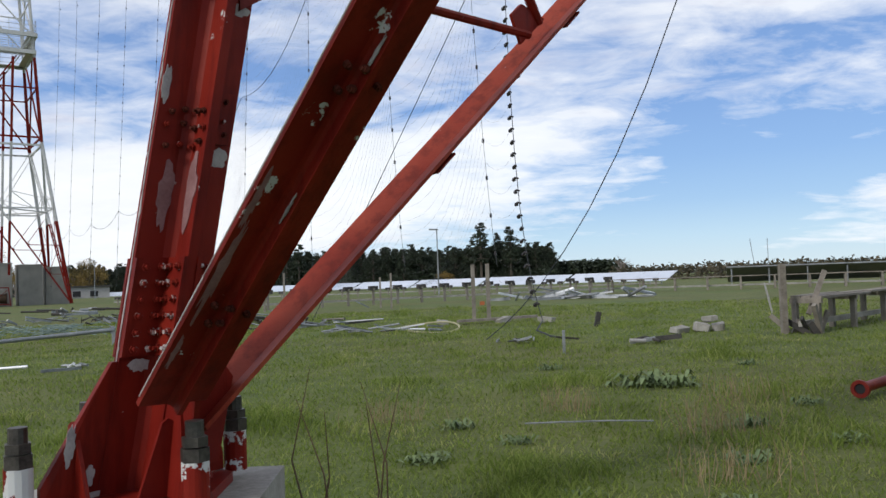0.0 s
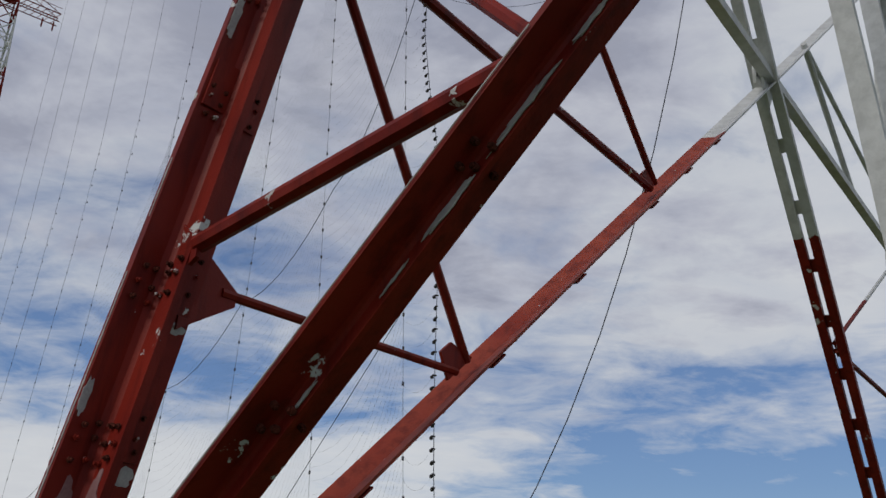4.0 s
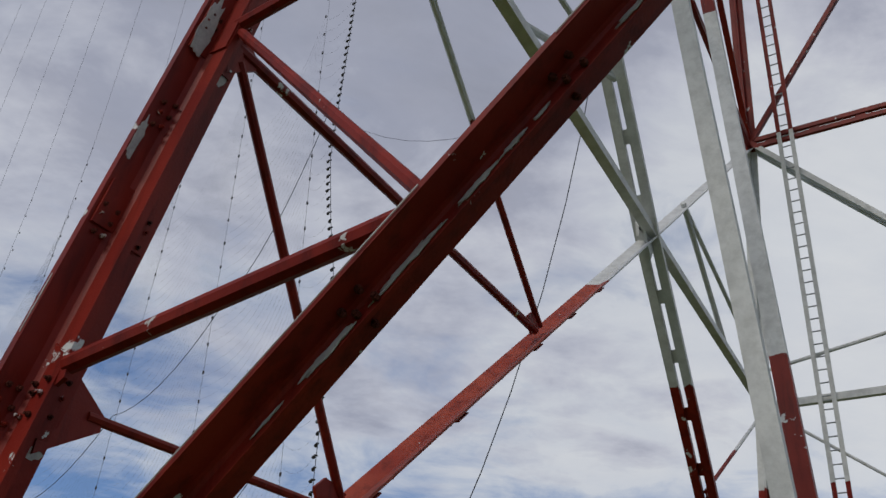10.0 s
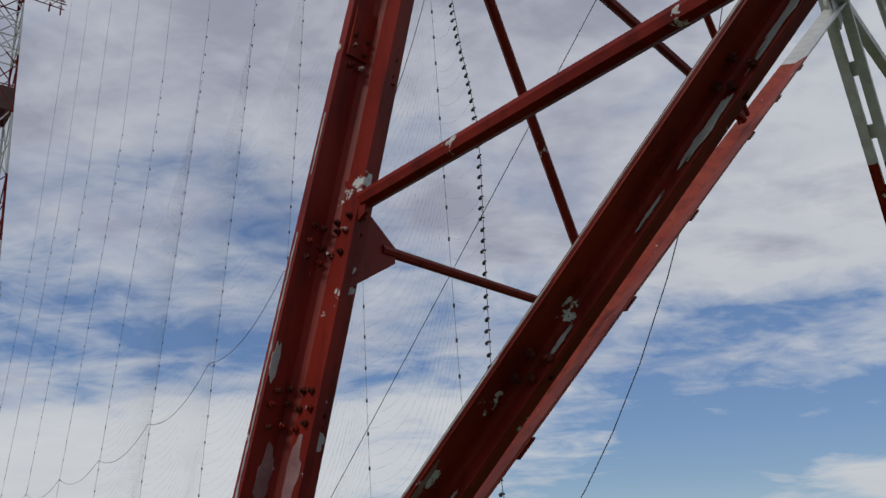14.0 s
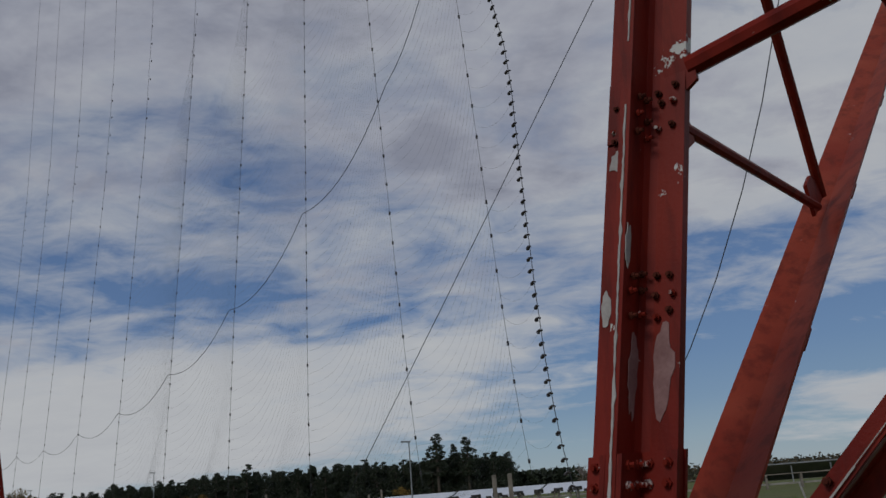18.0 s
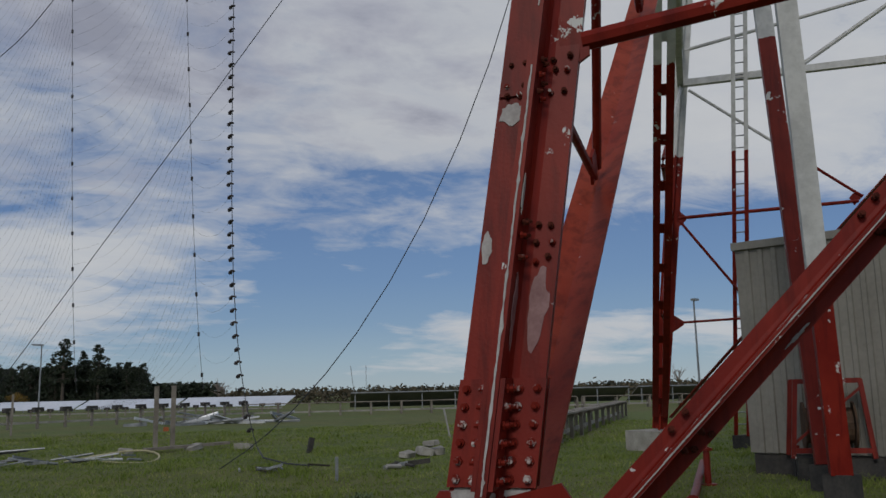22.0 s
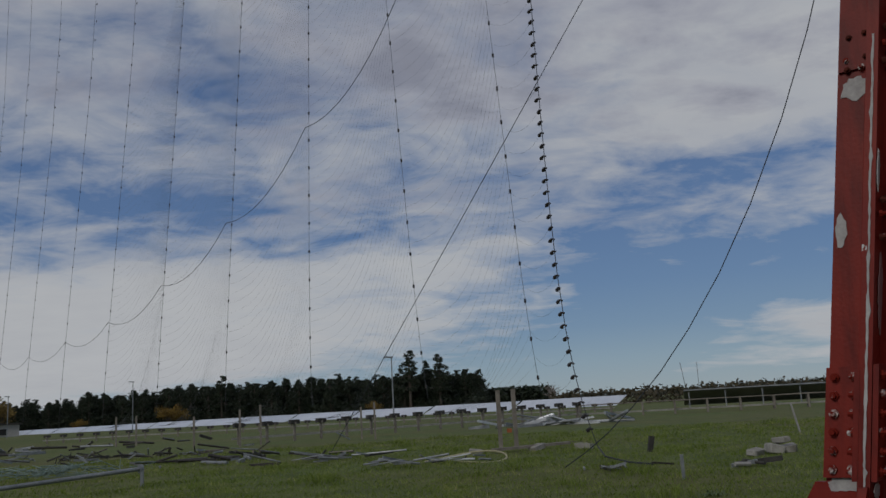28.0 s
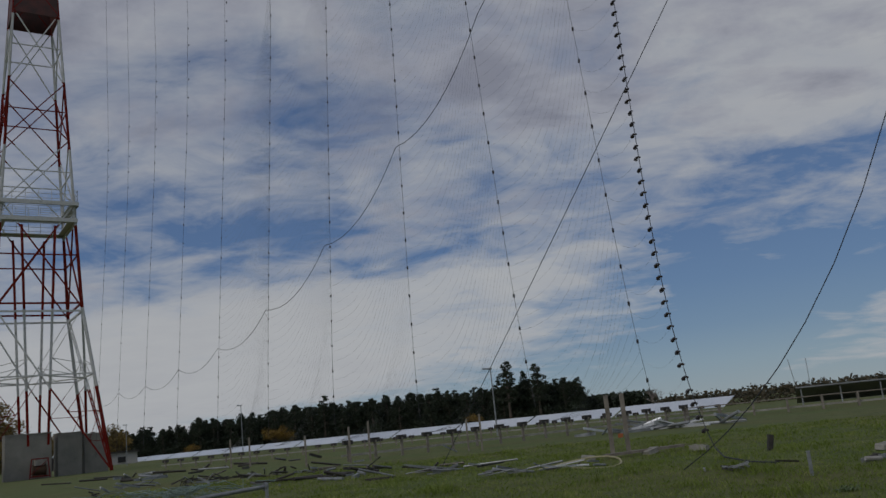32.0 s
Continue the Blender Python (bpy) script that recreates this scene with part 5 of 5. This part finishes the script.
def conifer(seed, h, spread, mat, label, group, open_crown=False):
    rng = random.Random(seed)
    root = thing("pine_tree" if mat is PINE_LEAF else "tree", label, "tree", group)
    trunk = Shape()
    trunk.tube((0, 0, -0.3), (0, 0, h * 0.55), 0.028 * h, 7, 0.6).tube((0, 0, h * 0.55), (rng.uniform(-.3, .3), rng.uniform(-.3, .3), h * 0.97), 0.0165 * h, 6, 0.2)
    crown = Shape()
    z = h * (0.03 if not open_crown else 0.36)
    while z < h * 1.0:
        f = max(0.0, (z / h - 0.2) / 0.8)
        reach = spread * max(0.0, 1 - f) ** 0.6 * rng.uniform(0.75, 1.15) + 0.25
        for k in range(5 if f < 0.8 else 3):
            a = rng.uniform(0, math.tau)
            r = reach * rng.uniform(0.35, 1.0)
            tip = Vector((math.cos(a) * r, math.sin(a) * r, z - 0.12 * r + rng.uniform(-0.2, 0.2)))
            trunk.tube((0, 0, z), tip, 0.006 * h * (1 - f * 0.6), 4, 0.4)
            clump_leaves(crown, tip, 0.12 * spread + 0.36 * r, 36, 0.015 * h + 0.05, rng, 0.55)
        z += h * 0.052 * rng.uniform(0.8, 1.25)
    part("trunk", trunk, BARK, root)
    part("crown", crown, mat, root)
    return root


def broadleaf(seed, h, spread, mat, label, group, dens=1.0):
    rng = random.Random(seed)
    root = thing("tree", label, "tree", group)
    trunk, crown = Shape(), Shape()
    trunk.tube((0, 0, -0.3), (0, 0, h * 0.4), 0.026 * h, 7, 0.7)
    for k in range(14):
        a, e = rng.uniform(0, math.tau), rng.uniform(0.35, 1.2)
        b = Vector((0, 0, h * rng.uniform(0.08, 0.42)))
        l = h * rng.uniform(0.3, 0.55)
        tip = b + Vector((math.cos(a) * math.cos(e) * spread / h * 1.6, math.sin(a) * math.cos(e) * spread / h * 1.6, math.sin(e))) * l
        trunk.tube(b, tip, 0.011 * h, 5, 0.35)
        for m in range(3):
            t2 = tip + Vector((rng.gauss(0, 1), rng.gauss(0, 1), rng.uniform(-0.1, 1.1))) * h * 0.085
            trunk.tube(b + (tip - b) * rng.uniform(0.4, 0.9), t2, 0.005 * h, 4, 0.3)
            if dens > 0:
                clump_leaves(crown, t2, spread * 0.34, int(66 * dens), h * 0.019, rng)
    part("trunk", trunk, BARK if dens > 0.3 else TWIG, root)
    if dens > 0:
        part("crown", crown, mat, root)
    return root


def plant(kinds, places, rng):
    """Sets copies of the given trees; the first of each kind is moved, the rest are copied."""
    used = set()
    for x, y, s in places:
        k = rng.choice(kinds)
        m = pose(x, y, -0.3, 0, 0, rng.uniform(0, 360)) @ Matrix.Diagonal((s, s, s * rng.uniform(0.92, 1.1), 1))
        if k not in used:
            used.add(k)
            k.matrix_world = m
        else:
            c = copy_thing(k, m)
            c.scale = m.to_scale()


def polar(az, d):
    return (-3.5 + d * math.sin(radians(az)), 0.6 + d * math.cos(radians(az)))


rng = random.Random(42)
pines = [conifer(100 + k, 12.0, 3.7, PINE_LEAF, "dark green pine at the edge of the wood", "pine wood") for k in range(5)]
places = []
for k in range(122):
    az = -24.5 + 32.5 * k / 121 + rng.uniform(-0.25, 0.25)
    for row in range(3):
        d = 275 + row * 9 + rng.uniform(-5, 5)
        s = rng.uniform(0.84, 1.0) * (0.78 if az < -17 else 0.9 if az < -12 else 1.0) * (1.04 if row else 1.0)
        places.append((*polar(az, d), s))
plant(pines, places, rng)
tall = [conifer(130 + k, 18.5, 4.6, PINE_LEAF, "tall old pine above the wood", "tall pines", True) for k in range(2)]
plant(tall, [(*polar(3.3, 268), 1.02), (*polar(5.3, 270), 0.95), (*polar(2.6, 272), 0.8), (*polar(4.4, 274), 0.85), (*polar(-9.0, 270), 0.78)], rng)
gold = [broadleaf(150, 6.5, 4.0, GOLD_LEAF, "small golden autumn tree before the pines", "autumn trees", 1.4)]
plant(gold, [(*polar(-12.2, 262), 1.0), (*polar(-11.6, 263), 0.8), (*polar(0.9, 262), 0.7), (*polar(-17.5, 262), 0.6)], rng)
autumn = [broadleaf(160 + k, 15.0, 6.0, AUTUMN_LEAF, "brown and yellow autumn tree behind the towers", "autumn wood", 1.1) for k in range(4)]
autumn.append(broadleaf(170, 15.0, 6.0, AUTUMN_LEAF, "nearly bare autumn tree behind the towers", "autumn wood", 0.0))
places = []
for k in range(64):
    az = -58 + 30 * k / 63 + rng.uniform(-0.4, 0.4)
    places.append((*polar(az, 288 + rng.uniform(-6, 16)), rng.uniform(1.05, 1.65)))
for k in range(14):
    places.append((*polar(-29.0 + k * 0.55, 262 + rng.uniform(-8, 8)), rng.uniform(0.55, 0.75)))
plant(autumn, places, rng)
dark = [conifer(180 + k, 17.0, 3.2, PINE_LEAF, "dark spruce among the autumn trees", "autumn wood") for k in range(2)]
plant(dark, [(*polar(-51.6, 282), 1.5), (*polar(-44.0, 283), 1.2), (*polar(-40.5, 280), 1.1), (*polar(-36, 286), 1.2), (*polar(-47.5, 283), 1.05), (*polar(-38, 283), 1.1)], rng)
lone = [broadleaf(190, 9.0, 4.6, TWIG, "bare rounded tree on the skyline", "skyline trees", 0.0)]
lone[0].children[0].data.materials[0] = TWIG
plant(lone, [(*polar(12.6, 255), 0.85), (*polar(12.9, 256), 0.7), (*polar(41.5, 300), 1.1), (*polar(42.6, 300), 1.15), (*polar(47, 310), 1.0)], rng)


def far_woods():
    """A ring of distant woods and hedges along the skyline."""
    sh, rng = Shape(), random.Random(77)
    for ring, (d, hs) in enumerate(((420, 1.0), (640, 1.25))):
        for k in range(900):
            az = k * 0.4 + rng.uniform(-0.15, 0.15)
            n = noise.noise((az * 0.08, ring * 5.0, 0.2)) * 0.5 + 0.5
            h = hs * (3.2 + 3.2 * n + 1.4 * noise.noise((az * 0.9, ring, 3.1)))
            a = (az + 180) % 360 - 180
            if ring == 0 and 7.2 < a < 12.0:
                h = 7.0 + 0.5 * noise.noise((az * 2, 0, 0))
            elif a > 12.0 and a < 60:
                h *= 0.85
            x, y = polar(a, d + rng.uniform(-12, 12))
            clump_leaves(sh, (x, y, h * 0.42), h * 0.62, 26, 0.8, rng, 0.8)
            sh.tube((x, y, -1), (x, y, h * 0.72), 1.7, 5, 0.6)
    solid("far_woods", sh, FAR_LEAF, "dark distant woods and hedges along the skyline", "woods", kind="stuff")


far_woods()
hedge, rng = Shape(), random.Random(9)
for k in range(260):
    az = 7.3 + 5.2 * k / 260
    h = 6.4 + 0.35 * noise.noise((k * 0.13, 0, 0))
    x, y = polar(az, 300 + rng.uniform(-6, 6))
    clump_leaves(hedge, (x, y, h * 0.5), h * 0.5, 12, 0.7, rng, 1.0)
solid("far_hedge", hedge, PINE_LEAF, "dark even-topped belt of young conifers", "woods", kind="stuff")


scrub, rng = Shape(), random.Random(31)
for k in range(420):
    az = 12.6 + 34.0 * k / 420
    h = 2.3 + 0.5 * noise.noise((k * 0.1, 2, 0)) + rng.uniform(-0.25, 0.25)
    x, y = polar(az, 142 + rng.uniform(-6, 10))
    clump_leaves(scrub, (x, y, h * 0.45), h * 0.55, 16, 0.32, rng, 1.3)
solid("scrub", scrub, SCRUB_LEAF, "low brown scrub behind the solar field", "scrub", kind="stuff")

edge, rng = Shape(), random.Random(23)
for k in range(420):
    az = -25 + 33.2 * k / 420
    h = 4.6 + 1.6 * noise.noise((k * 0.12, 4, 0)) + rng.uniform(-0.8, 0.8)
    x, y = polar(az, 271 + rng.uniform(-5, 8))
    clump_leaves(edge, (x, y, h * 0.45), h * 0.5, 16, 0.4, rng, 1.1)
solid("pine_undergrowth", edge, PINE_LEAF, "dark young growth at the edge of the pine wood", "woods", kind="stuff")
under, rng = Shape(), random.Random(19)
for k in range(330):
    az = -60 + 33 * k / 330
    h = 10.0 + 3.5 * noise.noise((k * 0.09, 1, 0)) + rng.uniform(-1.5, 1.5)
    x, y = polar(az, 296 + rng.uniform(-5, 14))
    clump_leaves(under, (x, y, h * 0.45), h * 0.5, 60, 0.42, rng, 1.1)
    clump_leaves(under, (x, y - 3, 2.0), 3.2, 36, 0.5, rng, 0.9)
solid("wood_undergrowth", under, AUTUMN_LEAF, "dark brown undergrowth at the edge of the autumn wood", "woods", kind="stuff")


# ---------------------------------------------------------------- grass and weeds
def blade_material():
    def build(node, link, pos):
        island = node("ShaderNodeNewGeometry").outputs["Random Per Island"]
        patchy = ramp(node, link, noise_at(node, link, pos, 0.8, 5.0, 0.6), [(0.36, 0.0), (0.66, 1.0)])
        f = math_node(node, link, "ADD", math_node(node, link, "MULTIPLY", island, 0.5), math_node(node, link, "MULTIPLY", patchy, 0.42))
        return ramp(node, link, f, [(0.12, (0.105, 0.15, 0.025)), (0.45, (0.19, 0.26, 0.052)), (0.68, (0.285, 0.335, 0.095)), (0.9, (0.44, 0.41, 0.19))])
    m = material("grass_blades", build, 0.8, gloss=0.2)
    tree = m.node_tree
    bsdf = next(n for n in tree.nodes if n.type == "BSDF_PRINCIPLED")
    out = next(n for n in tree.nodes if n.type == "OUTPUT_MATERIAL")
    thin, both = tree.nodes.new("ShaderNodeBsdfTranslucent"), tree.nodes.new("ShaderNodeMixShader")
    tree.links.new(bsdf.inputs["Base Color"].links[0].from_socket, thin.inputs[0])
    both.inputs[0].default_value = 0.5
    tree.links.new(bsdf.outputs[0], both.inputs[1])
    tree.links.new(thin.outputs[0], both.inputs[2])
    tree.links.new(both.outputs[0], out.inputs[0])
    return m


BLADE = blade_material()


def grass_field():
    rs = np.random.RandomState(4)
    n = 240000
    az = np.radians(rs.uniform(-46, 50, n))
    d = 2.2 + 40 * rs.uniform(0, 1, n) ** 1.55
    x, y = -1.2 + d * np.sin(az), 0.0 + d * np.cos(az)
    keep = np.ones(n, bool)
    cx, cy = x - FOOT.x, y - FOOT.y
    keep &= ~((np.abs(cx * EA.x + cy * EA.y) < 0.9) & (np.abs(cx * EB.x + cy * EB.y) < 0.9) & (np.abs(cx * EA.x + cy * EA.y) + np.abs(cx * EB.x + cy * EB.y) < 0.9))
    x, y, d = x[keep], y[keep], d[keep]
    n = len(x)
    tuft = np.array([noise.noise((a * 0.75, b * 0.75, 4.0)) for a, b in zip(x, y)])
    h = (0.035 + 0.055 * rs.uniform(0, 1, n)) * (0.8 + 4.5 * np.clip(tuft, 0, 1) ** 1.5) * (0.85 + d * 0.006)
    w = (0.0028 + 0.003 * rs.uniform(0, 1, n)) * (1 + d * 0.055)
    a = rs.uniform(0, math.tau, n)
    lean = h * rs.uniform(0.3, 1.6, n)
    la = rs.uniform(0, math.tau, n)
    z = np.array([ground_height(p, q) for p, q in zip(x, y)]) - 0.01
    ca, sa, cl, sl = np.cos(a) * w, np.sin(a) * w, np.cos(la) * lean, np.sin(la) * lean
    v = np.stack([np.stack([x - ca, y - sa, z], -1), np.stack([x + ca, y + sa, z], -1),
                  np.stack([x + ca * 0.7 + cl * 0.35, y + sa * 0.7 + sl * 0.35, z + h * 0.6], -1), np.stack([x - ca * 0.7 + cl * 0.35, y - sa * 0.7 + sl * 0.35, z + h * 0.6], -1),
                  np.stack([x + cl, y + sl, z + h], -1)], 1).reshape(-1, 3)
    sh = Shape()
    sh.v = v.tolist()
    b = np.arange(n) * 5
    sh.f = np.stack([b, b + 1, b + 2, b + 3], -1).tolist() + np.stack([b + 3, b + 2, b + 4], -1).tolist()
    solid("grass", sh, BLADE, "rough uneven pasture grass, green with pale tufts", "grass", kind="stuff")


grass_field()
STRAW = material("dry_stalks", mottled((0.16, 0.12, 0.06), (0.34, 0.27, 0.15), 5, 30), 0.9)
BROWN_STALK = material("brown_stems", mottled((0.05, 0.03, 0.018), (0.12, 0.075, 0.045), 6, 40), 0.9)
WEED = material("weed_leaves", mottled((0.06, 0.10, 0.035), (0.17, 0.23, 0.10), 3, 25), 0.7)


def weed(seed, s):
    """A broad-leaved weed: a rosette of curved leaves."""
    rng, sh = random.Random(seed), Shape()
    for k in range(80):
        a, l = rng.uniform(0, math.tau), s * rng.uniform(0.35, 1.0)
        d = Vector((math.cos(a), math.sin(a), 0))
        e = Vector((-d.y, d.x, 0)) * l * 0.11
        o = Vector((rng.gauss(0, s * 0.45), rng.gauss(0, s * 0.3), 0.0))
        z = rng.uniform(0.2, 0.75)
        n0 = len(sh.v)
        sh.v += [tuple(o), tuple(o + d * l * 0.5 + e + Vector((0, 0, l * z))), tuple(o + d * l + Vector((0, 0, l * z * 0.55))), tuple(o + d * l * 0.5 - e + Vector((0, 0, l * z)))]
        sh.f.append((n0, n0 + 1, n0 + 2, n0 + 3))
    return sh


for k, (x, y, s) in enumerate(((2.45, 10.9, 0.42), (2.9, 10.8, 0.36), (0.1, 8.6, 0.3), (-0.2, 6.9, 0.3), (0.6, 7.6, 0.25), (2.9, 8.2, 0.3), (2.3, 6.6, 0.28), (3.4, 7.3, 0.28), (0.9, 5.6, 0.22), (3.9, 9.2, 0.3), (5.2, 8.0, 0.25), (1.6, 13.4, 0.3), (4.6, 13.0, 0.3), (0.2, 5.4, 0.2), (1.8, 5.3, 0.2))):
    ob = solid("weed", weed(k, s * (0.8 if k < 2 else 0.55)), WEED, "broad-leaved green weed in the pasture", "weed", "weeds", "stuff")
    ob.location = (x, y, ground_height(x, y) - 0.01)


def stalks(seed, n, h, r, lean=0.25):
    rng, sh = random.Random(seed), Shape()
    for k in range(n):
        p = Vector((rng.gauss(0, r), rng.gauss(0, r), 0))
        q = p + Vector((rng.gauss(0, lean) * h * 0.5, rng.gauss(0, lean) * h * 0.5, h * rng.uniform(0.5, 0.6)))
        t = q + Vector((rng.gauss(0, lean) * h * 0.4, rng.gauss(0, lean) * h * 0.4, h * rng.uniform(0.3, 0.5)))
        sh.tube(p, q, 0.0025 + h * 0.003, 4, 0.8).tube(q, t, 0.002 + h * 0.002, 4, 0.4)
    return sh


for k, (x, y, n, h, r) in enumerate(((-0.62, 4.35, 4, 1.0, 0.08), (-0.42, 4.6, 2, 0.95, 0.06), (-0.55, 4.3, 14, 0.35, 0.15), (2.5, 7.9, 60, 0.38, 0.22), (1.3, 9.4, 50, 0.3, 0.2), (3.3, 9.6, 40, 0.34, 0.2), (-4.6, 12.5, 40, 0.3, 0.3), (2.0, 5.9, 50, 0.3, 0.2), (4.2, 7.2, 60, 0.35, 0.25), (-0.6, 9.0, 40, 0.28, 0.25))):
    ob = solid("dry_stalks", stalks(k, n, h, r), BROWN_STALK if h > 0.9 else STRAW, "dry brown stalks standing in the grass", "weed", "dry stalks", "stuff")
    ob.location = (x, y, ground_height(x, y) - 0.02)
